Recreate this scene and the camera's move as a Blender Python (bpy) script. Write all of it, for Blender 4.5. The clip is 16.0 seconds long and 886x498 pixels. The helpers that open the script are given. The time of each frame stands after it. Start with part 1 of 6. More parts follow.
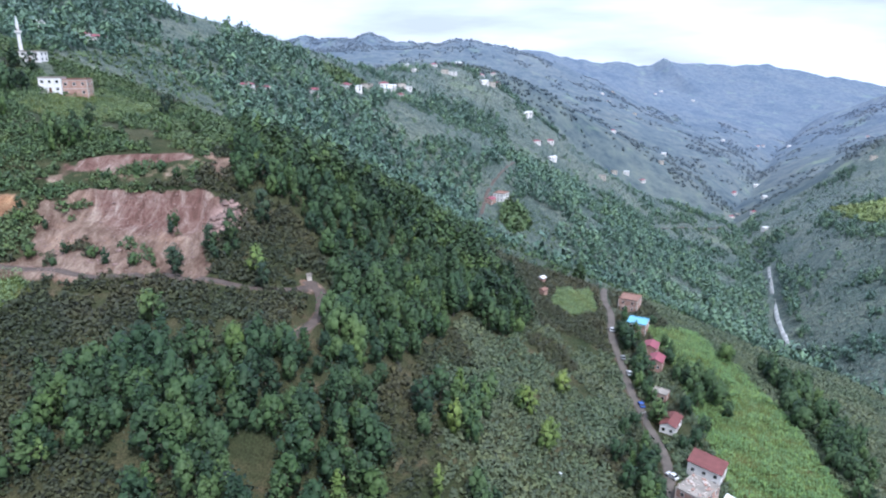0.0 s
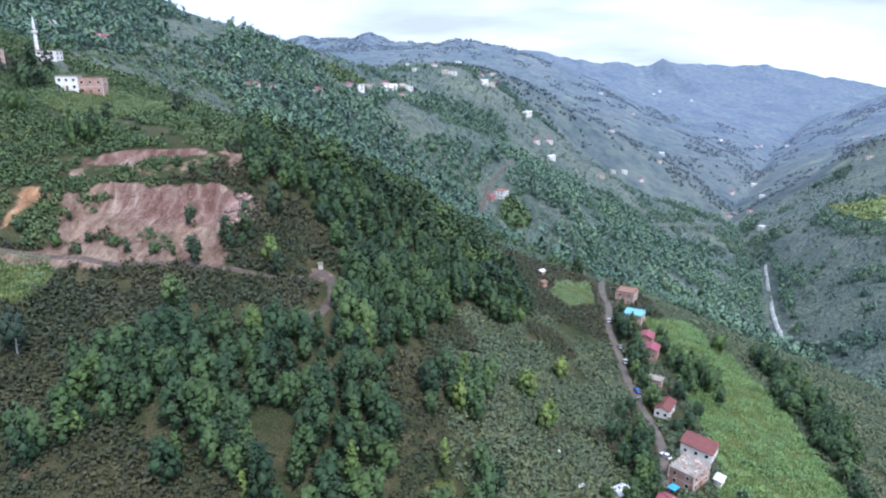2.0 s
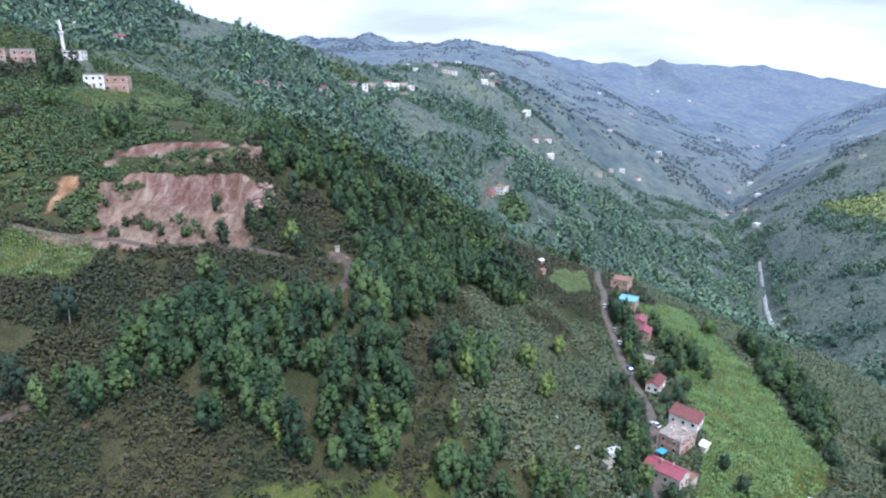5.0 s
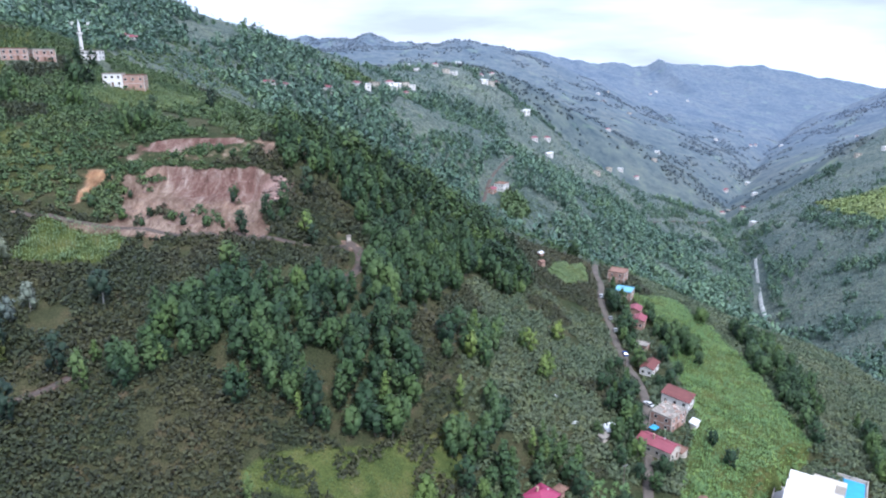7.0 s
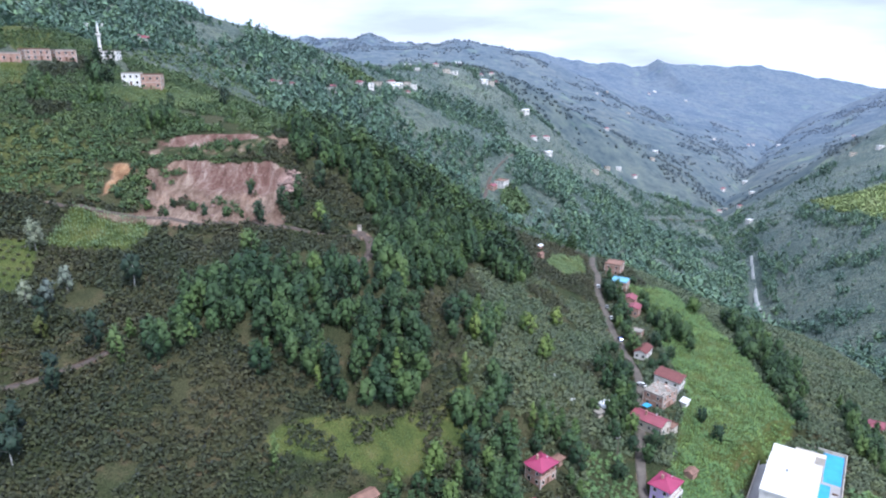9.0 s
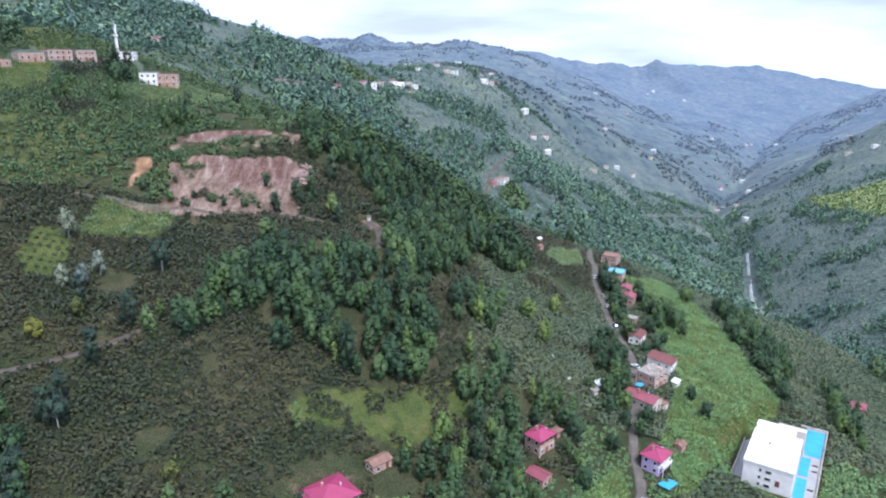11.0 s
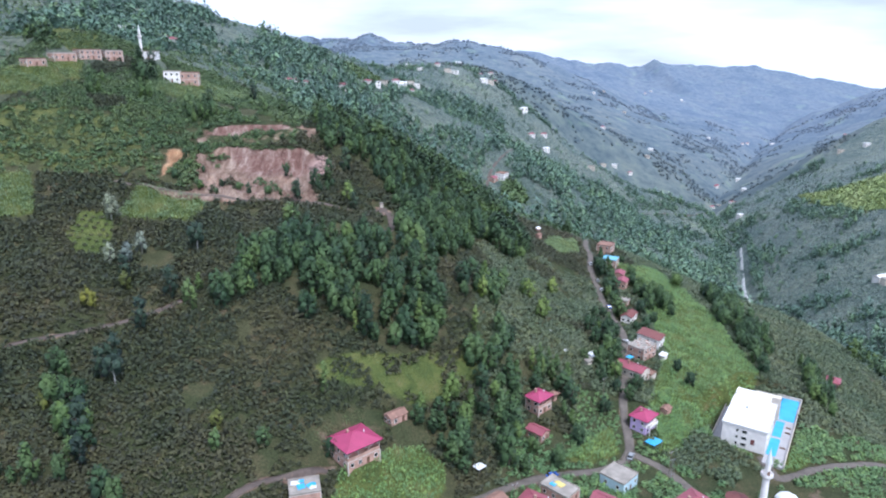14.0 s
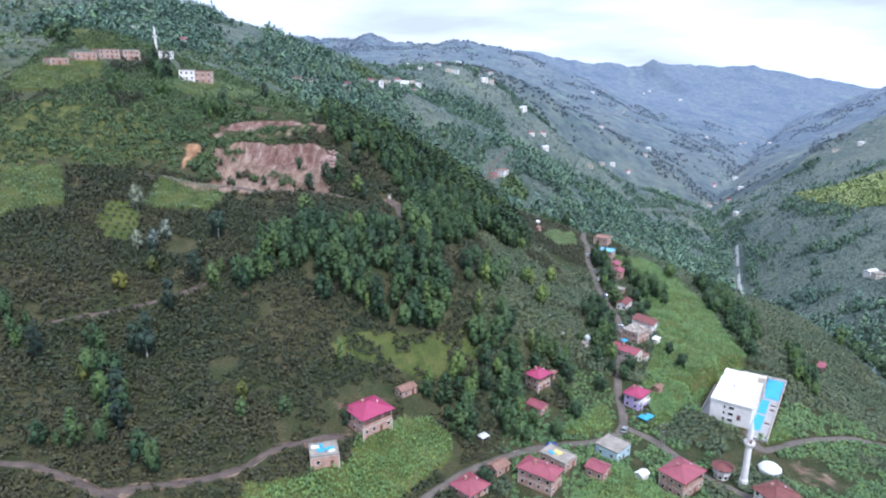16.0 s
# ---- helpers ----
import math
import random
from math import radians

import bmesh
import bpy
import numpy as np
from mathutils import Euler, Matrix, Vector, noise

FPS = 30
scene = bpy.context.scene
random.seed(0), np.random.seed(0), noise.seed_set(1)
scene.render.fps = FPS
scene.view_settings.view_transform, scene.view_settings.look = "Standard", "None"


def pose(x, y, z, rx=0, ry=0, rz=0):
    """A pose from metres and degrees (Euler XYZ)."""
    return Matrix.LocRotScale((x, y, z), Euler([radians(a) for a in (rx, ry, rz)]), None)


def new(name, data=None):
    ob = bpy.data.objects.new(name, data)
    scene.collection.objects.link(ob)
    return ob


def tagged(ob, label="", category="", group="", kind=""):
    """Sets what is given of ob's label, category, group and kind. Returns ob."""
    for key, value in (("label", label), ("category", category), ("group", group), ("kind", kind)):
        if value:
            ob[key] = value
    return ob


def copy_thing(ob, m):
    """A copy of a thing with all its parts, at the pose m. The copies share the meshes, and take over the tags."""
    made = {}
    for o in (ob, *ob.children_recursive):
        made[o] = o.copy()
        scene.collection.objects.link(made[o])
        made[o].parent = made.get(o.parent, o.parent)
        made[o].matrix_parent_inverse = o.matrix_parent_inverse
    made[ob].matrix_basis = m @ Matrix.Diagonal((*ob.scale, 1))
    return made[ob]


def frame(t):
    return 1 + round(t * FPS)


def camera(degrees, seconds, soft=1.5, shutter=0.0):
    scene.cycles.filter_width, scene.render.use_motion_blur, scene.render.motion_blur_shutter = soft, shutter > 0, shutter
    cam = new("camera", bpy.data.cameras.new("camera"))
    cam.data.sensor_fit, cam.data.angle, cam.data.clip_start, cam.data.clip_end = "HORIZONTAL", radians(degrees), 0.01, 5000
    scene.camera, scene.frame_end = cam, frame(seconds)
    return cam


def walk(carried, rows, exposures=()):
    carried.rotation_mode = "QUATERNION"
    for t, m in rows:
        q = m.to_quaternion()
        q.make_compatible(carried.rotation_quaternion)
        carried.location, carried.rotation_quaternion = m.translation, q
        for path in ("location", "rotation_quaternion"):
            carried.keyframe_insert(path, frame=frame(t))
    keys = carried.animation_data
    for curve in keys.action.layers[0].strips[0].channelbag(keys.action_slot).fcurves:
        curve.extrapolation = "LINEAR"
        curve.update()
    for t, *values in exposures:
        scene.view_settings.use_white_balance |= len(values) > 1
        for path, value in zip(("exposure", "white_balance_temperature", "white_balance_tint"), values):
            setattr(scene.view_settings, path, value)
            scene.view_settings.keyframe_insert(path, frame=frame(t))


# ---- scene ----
cam = camera(68.0, 16.0, soft=2.05)
# seconds, then right, ahead, up in lengths of the flight, then yaw, pitch, roll
METRES, EYE, TILT, LEAN, TURN = 120.0, 200.0, -16.3, 0.0, 0.0
ROWS = [
    (0.0, -0.0003, 0.0001, 0.0005, -0.022, -0.005, -0.028),
    (1.0, -0.0081, -0.0411, -0.0121, -0.071, -0.007, -0.056),
    (2.0, -0.0159, -0.0851, -0.0256, -0.117, -0.006, -0.076),
    (3.0, -0.0239, -0.1324, -0.0400, -0.161, -0.004, -0.091),
    (4.0, -0.0325, -0.1830, -0.0552, -0.204, -0.001, -0.100),
    (5.0, -0.0415, -0.2369, -0.0712, -0.244, 0.003, -0.104),
    (6.0, -0.0511, -0.2938, -0.0879, -0.284, 0.008, -0.105),
    (7.0, -0.0610, -0.3534, -0.1053, -0.322, 0.013, -0.103),
    (8.0, -0.0712, -0.4153, -0.1231, -0.360, 0.017, -0.099),
    (9.0, -0.0816, -0.4789, -0.1415, -0.397, 0.022, -0.095),
    (10.0, -0.0919, -0.5438, -0.1602, -0.433, 0.025, -0.090),
    (11.0, -0.1023, -0.6096, -0.1793, -0.470, 0.027, -0.086),
    (12.0, -0.1125, -0.6759, -0.1987, -0.507, 0.027, -0.083),
    (13.0, -0.1229, -0.7427, -0.2184, -0.545, 0.025, -0.083),
    (14.0, -0.1334, -0.8100, -0.2385, -0.583, 0.021, -0.087),
    (15.0, -0.1446, -0.8781, -0.2590, -0.622, 0.014, -0.095),
    (16.0, -0.1569, -0.9476, -0.2800, -0.663, 0.004, -0.107),
]
walk(cam, [(t, pose(0, 0, EYE, TILT, LEAN, TURN) @ pose(METRES * x, METRES * y, METRES * z, 90 + pitch, roll, yaw)) for t, x, y, z, yaw, pitch, roll in ROWS],
     [(0.0, 0.12, 6020, 13), (16.0, 0.12, 6020, 13)])

# ---- sky and sun ----
SUN_HEIGHT, SUN_TURN = 58.0, 150.0
world = bpy.data.worlds.new("overcast_sky")
scene.world = world
world.use_nodes = True
wn, wl = world.node_tree.nodes, world.node_tree.links
wn.clear()
w_out = wn.new("ShaderNodeOutputWorld")
w_bg = wn.new("ShaderNodeBackground")
w_sky = wn.new("ShaderNodeTexSky")
w_sky.sky_type, w_sky.sun_disc = "NISHITA", False
w_sky.sun_elevation, w_sky.sun_rotation = radians(SUN_HEIGHT), radians(SUN_TURN)
w_co = wn.new("ShaderNodeTexCoord")
w_map = wn.new("ShaderNodeMapping")
w_map.inputs["Scale"].default_value = (1.6, 1.6, 9.0)
w_noise = wn.new("ShaderNodeTexNoise")
w_noise.inputs["Scale"].default_value, w_noise.inputs["Detail"].default_value = 1.6, 6.0
w_noise.inputs["Roughness"].default_value = 0.5
w_ramp = wn.new("ShaderNodeValToRGB")
w_ramp.color_ramp.elements[0].position, w_ramp.color_ramp.elements[0].color = 0.36, (0.42, 0.485, 0.60, 1)
w_ramp.color_ramp.elements[1].position, w_ramp.color_ramp.elements[1].color = 0.57, (0.67, 0.77, 0.98, 1)
w_dim = wn.new("ShaderNodeMix")
w_dim.data_type, w_dim.blend_type = "RGBA", "MULTIPLY"
w_dim.inputs["Factor"].default_value = 1.0
w_dim.inputs["B"].default_value = (0.1, 0.1, 0.1, 1)
w_mix = wn.new("ShaderNodeMix")
w_mix.data_type = "RGBA"
w_mix.inputs["Factor"].default_value = 0.93
wl.new(w_co.outputs["Generated"], w_map.inputs["Vector"])
wl.new(w_map.outputs["Vector"], w_noise.inputs["Vector"])
wl.new(w_noise.outputs["Fac"], w_ramp.inputs["Fac"])
wl.new(w_sky.outputs["Color"], w_dim.inputs["A"])
wl.new(w_dim.outputs["Result"], w_mix.inputs["A"])
wl.new(w_ramp.outputs["Color"], w_mix.inputs["B"])
wl.new(w_mix.outputs["Result"], w_bg.inputs["Color"])
w_bg.inputs["Strength"].default_value = 1.6
wl.new(w_bg.outputs["Background"], w_out.inputs["Surface"])

sun = new("sun", bpy.data.lights.new("sun", "SUN"))
sun.data.energy, sun.data.angle, sun.data.color = 3.5, radians(12), (0.96, 0.98, 1.0)
sun.rotation_euler = (radians(90 - SUN_HEIGHT), 0, radians(180 - SUN_TURN))

# ---- materials ----
def nodes_of(name):
    m = bpy.data.materials.new(name)
    m.use_nodes = True
    return m, m.node_tree.nodes, m.node_tree.links, m.node_tree.nodes["Principled BSDF"]


def noise_node(n, l, scale, detail=4.0, rough=0.55, space="Object"):
    co = n.new("ShaderNodeTexCoord")
    t = n.new("ShaderNodeTexNoise")
    t.inputs["Scale"].default_value, t.inputs["Detail"].default_value, t.inputs["Roughness"].default_value = scale, detail, rough
    l.new(co.outputs[space], t.inputs["Vector"])
    return t


def ramp_node(n, l, value, stops):
    r = n.new("ShaderNodeValToRGB")
    e = r.color_ramp.elements
    while len(e) < len(stops):
        e.new(0.5)
    for k, (p, c) in enumerate(stops):
        e[k].position, e[k].color = p, (*c, 1)
    l.new(value, r.inputs["Fac"])
    return r


def mix_node(n, l, fac, a, b, blend="MIX"):
    m = n.new("ShaderNodeMix")
    m.data_type, m.blend_type = "RGBA", blend
    for key, v in (("Factor", fac), ("A", a), ("B", b)):
        if isinstance(v, (int, float)):
            m.inputs[key].default_value = v
        elif isinstance(v, tuple):
            m.inputs[key].default_value = (*v, 1)
        else:
            l.new(v, m.inputs[key])
    return m.outputs["Result"]


def add_bump(n, l, bsdf, height, strength, distance):
    b = n.new("ShaderNodeBump")
    b.inputs["Strength"].default_value, b.inputs["Distance"].default_value = strength, distance
    l.new(height, b.inputs["Height"])
    l.new(b.outputs["Normal"], bsdf.inputs["Normal"])


def plain(name, colour, rough=0.7, metal=0.0, vary=0.25, scale=0.8, bump=0.0, fine=6.0):
    """A weathered surface: blotches and grain round one colour."""
    m, n, l, b = nodes_of(name)
    big, small = noise_node(n, l, scale, 5), noise_node(n, l, fine, 3)
    dark = tuple(c * (1 - vary) for c in colour)
    light = tuple(min(1, c * (1 + vary * 0.6)) for c in colour)
    r = ramp_node(n, l, big.outputs["Fac"], [(0.3, dark), (0.7, light)])
    g = ramp_node(n, l, small.outputs["Fac"], [(0.3, (0.82, 0.82, 0.82)), (0.7, (1, 1, 1))])
    l.new(mix_node(n, l, 1.0, r.outputs["Color"], g.outputs["Color"], "MULTIPLY"), b.inputs["Base Color"])
    b.inputs["Roughness"].default_value, b.inputs["Metallic"].default_value = rough, metal
    if bump:
        add_bump(n, l, b, small.outputs["Fac"], 0.5, bump)
    return m


def leafy(name, dark, light, tint, patch=0.08, sheen=0.05, vary=1.0):
    """Foliage: each spray and each plant its own green, stands of plants drifting in hue."""
    m, n, l, b = nodes_of(name)
    geo, info, own = n.new("ShaderNodeNewGeometry"), n.new("ShaderNodeObjectInfo"), n.new("ShaderNodeAttribute")
    own.attribute_name = "own"
    low, high = (tuple(a * (1 - k) + c * k for a, c in zip(dark, light)) for k in (0.14, 0.86))
    r = ramp_node(n, l, geo.outputs["Random Per Island"], [(0.0, low), (1.0, high)])
    big = noise_node(n, l, patch, 3)
    l.new(geo.outputs["Position"], big.inputs["Vector"])
    f = ramp_node(n, l, big.outputs["Fac"], [(0.42, (0, 0, 0)), (0.66, (1, 1, 1))])
    c = mix_node(n, l, f.outputs["Color"], r.outputs["Color"], mix_node(n, l, 0.65, r.outputs["Color"], tint))
    both, turn = n.new("ShaderNodeMath"), n.new("ShaderNodeMath")
    both.operation, turn.operation = "ADD", "FRACT"
    l.new(info.outputs["Random"], both.inputs[0])
    l.new(own.outputs["Fac"], both.inputs[1])
    l.new(both.outputs[0], turn.inputs[0])
    hue = ramp_node(n, l, turn.outputs[0], [(p, tuple(1 + vary * (v - 1) for v in q)) for p, q in ((0.0, (0.62, 0.68, 0.74)), (0.35, (0.86, 0.9, 0.93)), (0.7, (1.06, 1.06, 1.0)), (1.0, (1.42, 1.32, 0.96)))])
    l.new(mix_node(n, l, 1.0, c, hue.outputs["Color"], "MULTIPLY"), b.inputs["Base Color"])
    b.inputs["Roughness"].default_value = 0.6
    b.inputs["Specular IOR Level"].default_value = 0.25
    # bluish sheen; the far leaves take more of it as painted haze
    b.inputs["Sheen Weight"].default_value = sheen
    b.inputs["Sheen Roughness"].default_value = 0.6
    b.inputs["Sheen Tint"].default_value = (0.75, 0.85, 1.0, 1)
    return m


M_FOREST = leafy("forest_leaves", (0.0143, 0.0355, 0.018), (0.0429, 0.0882, 0.0335), (0.0596, 0.1, 0.0322), 0.05)
M_MIXED = leafy("mixed_wood_leaves", (0.0275, 0.0608, 0.0261), (0.0722, 0.125, 0.0457), (0.0895, 0.136, 0.0396), 0.08)
M_BRIGHT = leafy("light_green_leaves", (0.0528, 0.0944, 0.0347), (0.123, 0.189, 0.0616), (0.141, 0.189, 0.0539), 0.1)
M_DARK = leafy("dark_evergreen_leaves", (0.0147, 0.0315, 0.0231), (0.0368, 0.063, 0.0368), (0.042, 0.0735, 0.0315), 0.1)
M_SILVER = leafy("silvery_poplar_leaves", (0.096, 0.12, 0.096), (0.216, 0.24, 0.204), (0.18, 0.216, 0.168), 0.2)
M_YELLOW = leafy("yellowing_leaves", (0.0675, 0.081, 0.0169), (0.149, 0.158, 0.0304), (0.135, 0.135, 0.0304), 0.2)
M_HAZEL = leafy("hazel_leaves", (0.0309, 0.0414, 0.0207), (0.0658, 0.0779, 0.0351), (0.0886, 0.0769, 0.038), 0.03, vary=0.55)
M_HAZEL_LIGHT = leafy("young_hazel_leaves", (0.0713, 0.138, 0.0554), (0.18, 0.304, 0.124), (0.18, 0.276, 0.111), 0.03, vary=0.6)
# lighter copy of the hazel green, stronger light on the right slope painted in
M_HAZEL_MID = leafy("sunlit_hazel_leaves", (0.0598, 0.0914, 0.0508), (0.135, 0.175, 0.0944), (0.15, 0.164, 0.0908), 0.03, vary=0.55)
M_GREEN = leafy("green_orchard_leaves", (0.0461, 0.0884, 0.0371), (0.123, 0.193, 0.0734), (0.134, 0.176, 0.0684), 0.05, vary=0.6)
M_MEADOW = leafy("meadow_grass", (0.0934, 0.151, 0.0638), (0.2, 0.279, 0.128), (0.193, 0.258, 0.114), 0.05, vary=0.8)
M_CORN = leafy("maize_leaves", (0.108, 0.194, 0.068), (0.174, 0.293, 0.106), (0.188, 0.28, 0.101), 0.06, vary=0.9)
# the patch of sun on sunny_field is put into this pale grass colour
M_SUNPATCH = leafy("sun_patch_grass", (0.21, 0.29, 0.11), (0.36, 0.44, 0.18), (0.38, 0.43, 0.19), 0.02, vary=0.5)
# the blue and paleness of distance haze are put into these leaf colours
M_FARWOOD = leafy("hazed_valley_leaves", (0.0596, 0.114, 0.0827), (0.144, 0.246, 0.163), (0.161, 0.258, 0.156), 0.006, 0.12, 0.9)
M_HAZEL_FAR = leafy("hazed_valley_hazel_leaves", (0.0994, 0.156, 0.136), (0.171, 0.256, 0.213), (0.181, 0.238, 0.204), 0.012, 0.16, vary=0.6)
M_BARK = plain("bark", (0.16, 0.13, 0.1), 0.9, vary=0.3, scale=2.0)
M_PALEBARK = plain("pale_bark", (0.5, 0.48, 0.44), 0.9, vary=0.3, scale=2.0)


def ground_material():
    m, n, l, b = nodes_of("hillside_soil_and_grass")
    big, mid, fine = noise_node(n, l, 0.02, 5), noise_node(n, l, 0.14, 5, 0.6), noise_node(n, l, 1.3, 5, 0.6)
    grass = ramp_node(n, l, mid.outputs["Fac"], [(0.3, (0.036, 0.046, 0.025)), (0.48, (0.06, 0.066, 0.036)), (0.6, (0.1, 0.086, 0.054)), (0.7, (0.18, 0.128, 0.095))])
    deep = ramp_node(n, l, big.outputs["Fac"], [(0.4, (0.028, 0.042, 0.022)), (0.62, (0.075, 0.066, 0.042))])
    col = mix_node(n, l, 0.45, grass.outputs["Color"], deep.outputs["Color"])
    blade = noise_node(n, l, 2.4, 4, 0.75)
    sward = ramp_node(n, l, blade.outputs["Fac"], [(0.35, (0.45, 0.5, 0.42)), (0.62, (1.45, 1.45, 1.25))])
    col = mix_node(n, l, 1.0, col, sward.outputs["Color"], "MULTIPLY")
    # closed woods and orchards of the valley sides, with blue-green haze painted into the colour
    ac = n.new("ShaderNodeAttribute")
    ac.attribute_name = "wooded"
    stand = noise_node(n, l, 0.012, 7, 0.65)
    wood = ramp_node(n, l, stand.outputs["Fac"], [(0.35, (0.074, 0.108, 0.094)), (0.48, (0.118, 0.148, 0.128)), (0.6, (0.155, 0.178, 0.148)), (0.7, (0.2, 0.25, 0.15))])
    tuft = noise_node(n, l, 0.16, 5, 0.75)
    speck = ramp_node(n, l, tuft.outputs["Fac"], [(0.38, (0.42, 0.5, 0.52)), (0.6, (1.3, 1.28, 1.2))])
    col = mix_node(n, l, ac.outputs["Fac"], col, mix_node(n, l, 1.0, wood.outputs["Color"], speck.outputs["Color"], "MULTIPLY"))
    # open meadow and crops
    at = n.new("ShaderNodeAttribute")
    at.attribute_name = "field"
    mead = ramp_node(n, l, mid.outputs["Fac"], [(0.3, (0.048, 0.07, 0.026)), (0.5, (0.092, 0.112, 0.038)), (0.62, (0.122, 0.128, 0.05)), (0.74, (0.17, 0.145, 0.08))])
    mead_c = mix_node(n, l, 0.8, mead.outputs["Color"], sward.outputs["Color"], "MULTIPLY")
    edge = n.new("ShaderNodeMath")
    edge.operation = "MULTIPLY_ADD"
    l.new(mid.outputs["Fac"], edge.inputs[0])
    edge.inputs[1].default_value = 0.9
    shift = n.new("ShaderNodeMath")
    shift.operation = "SUBTRACT"
    l.new(at.outputs["Fac"], shift.inputs[0])
    shift.inputs[1].default_value = 0.45
    l.new(shift.outputs[0], edge.inputs[2])
    fr = ramp_node(n, l, edge.outputs[0], [(0.38, (0, 0, 0)), (0.6, (1, 1, 1))])
    col = mix_node(n, l, fr.outputs["Color"], col, mead_c)
    # bare earth of the slide and of the road cuts
    ab = n.new("ShaderNodeAttribute")
    ab.attribute_name = "bare"
    co = n.new("ShaderNodeTexCoord")
    mp = n.new("ShaderNodeMapping")
    mp.inputs["Scale"].default_value = (0.3, 0.075, 0.1)
    streak = n.new("ShaderNodeTexNoise")
    streak.inputs["Scale"].default_value, streak.inputs["Detail"].default_value, streak.inputs["Roughness"].default_value = 1.0, 8, 0.72
    streak.inputs["Distortion"].default_value = 0.7
    l.new(co.outputs["Object"], mp.inputs["Vector"])
    l.new(mp.outputs["Vector"], streak.inputs["Vector"])
    earth = ramp_node(n, l, streak.outputs["Fac"], [(0.34, (0.17, 0.108, 0.084)), (0.45, (0.27, 0.182, 0.142)), (0.55, (0.36, 0.262, 0.208)), (0.66, (0.5, 0.39, 0.315))])
    grain = ramp_node(n, l, fine.outputs["Fac"], [(0.3, (0.7, 0.68, 0.66)), (0.7, (1, 1, 1))])
    earth_c = mix_node(n, l, 1.0, earth.outputs["Color"], grain.outputs["Color"], "MULTIPLY")
    slump = noise_node(n, l, 0.075, 6, 0.65)
    worn = ramp_node(n, l, slump.outputs["Fac"], [(0.36, (0.5, 0.45, 0.43)), (0.52, (0.95, 0.95, 0.95)), (0.66, (1.2, 1.12, 1.05))])
    earth_c = mix_node(n, l, 1.0, earth_c, worn.outputs["Color"], "MULTIPLY")
    al = n.new("ShaderNodeAttribute")
    al.attribute_name = "cliff"
    clay = ramp_node(n, l, streak.outputs["Fac"], [(0.36, (0.13, 0.07, 0.058)), (0.47, (0.21, 0.118, 0.098)), (0.56, (0.29, 0.19, 0.162)), (0.67, (0.45, 0.36, 0.31))])
    earth_c = mix_node(n, l, al.outputs["Fac"], earth_c, mix_node(n, l, 1.0, clay.outputs["Color"], grain.outputs["Color"], "MULTIPLY"))
    ao = n.new("ShaderNodeAttribute")
    ao.attribute_name = "ochre"
    part_ochre = n.new("ShaderNodeMath")
    part_ochre.operation = "MULTIPLY"
    l.new(ao.outputs["Fac"], part_ochre.inputs[0])
    part_ochre.inputs[1].default_value = 0.9
    earth_c = mix_node(n, l, part_ochre.outputs[0], earth_c, mix_node(n, l, 1.0, earth_c, (1.22, 0.98, 0.68), "MULTIPLY"))
    ap = n.new("ShaderNodeAttribute")
    ap.attribute_name = "rock"
    earth_c = mix_node(n, l, ap.outputs["Fac"], earth_c, mix_node(n, l, 1.0, (0.52, 0.36, 0.32), grain.outputs["Color"], "MULTIPLY"))
    e2 = n.new("ShaderNodeMath")
    e2.operation = "MULTIPLY_ADD"
    l.new(mid.outputs["Fac"], e2.inputs[0])
    e2.inputs[1].default_value = 0.8
    s2 = n.new("ShaderNodeMath")
    s2.operation = "SUBTRACT"
    l.new(ab.outputs["Fac"], s2.inputs[0])
    s2.inputs[1].default_value = 0.4
    l.new(s2.outputs[0], e2.inputs[2])
    br = ramp_node(n, l, e2.outputs[0], [(0.4, (0, 0, 0)), (0.55, (1, 1, 1))])
    col = mix_node(n, l, br.outputs["Color"], col, earth_c)
    l.new(col, b.inputs["Base Color"])
    # bluish sheen that grows with distance, added to look like haze
    haze_sheen = n.new("ShaderNodeMath")
    haze_sheen.operation = "MULTIPLY"
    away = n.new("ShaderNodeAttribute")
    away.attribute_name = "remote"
    l.new(away.outputs["Fac"], haze_sheen.inputs[0])
    haze_sheen.inputs[1].default_value = 0.16
    l.new(haze_sheen.outputs[0], b.inputs["Sheen Weight"])
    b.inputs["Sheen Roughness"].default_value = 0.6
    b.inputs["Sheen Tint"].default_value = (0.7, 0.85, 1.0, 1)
    b.inputs["Roughness"].default_value = 0.95
    b.inputs["Specular IOR Level"].default_value = 0.15
    relief = n.new("ShaderNodeMath")
    relief.operation = "MULTIPLY_ADD"
    l.new(streak.outputs["Fac"], relief.inputs[0])
    l.new(br.outputs["Color"], relief.inputs[1])
    l.new(fine.outputs["Fac"], relief.inputs[2])
    lumps = n.new("ShaderNodeMath")
    lumps.operation = "MULTIPLY"
    l.new(tuft.outputs["Fac"], lumps.inputs[0])
    l.new(ac.outputs["Fac"], lumps.inputs[1])
    both = n.new("ShaderNodeMath")
    both.operation = "MULTIPLY_ADD"
    l.new(lumps.outputs[0], both.inputs[0])
    both.inputs[1].default_value = 5.0
    l.new(relief.outputs[0], both.inputs[2])
    add_bump(n, l, b, both.outputs[0], 0.9, 0.9)
    return m


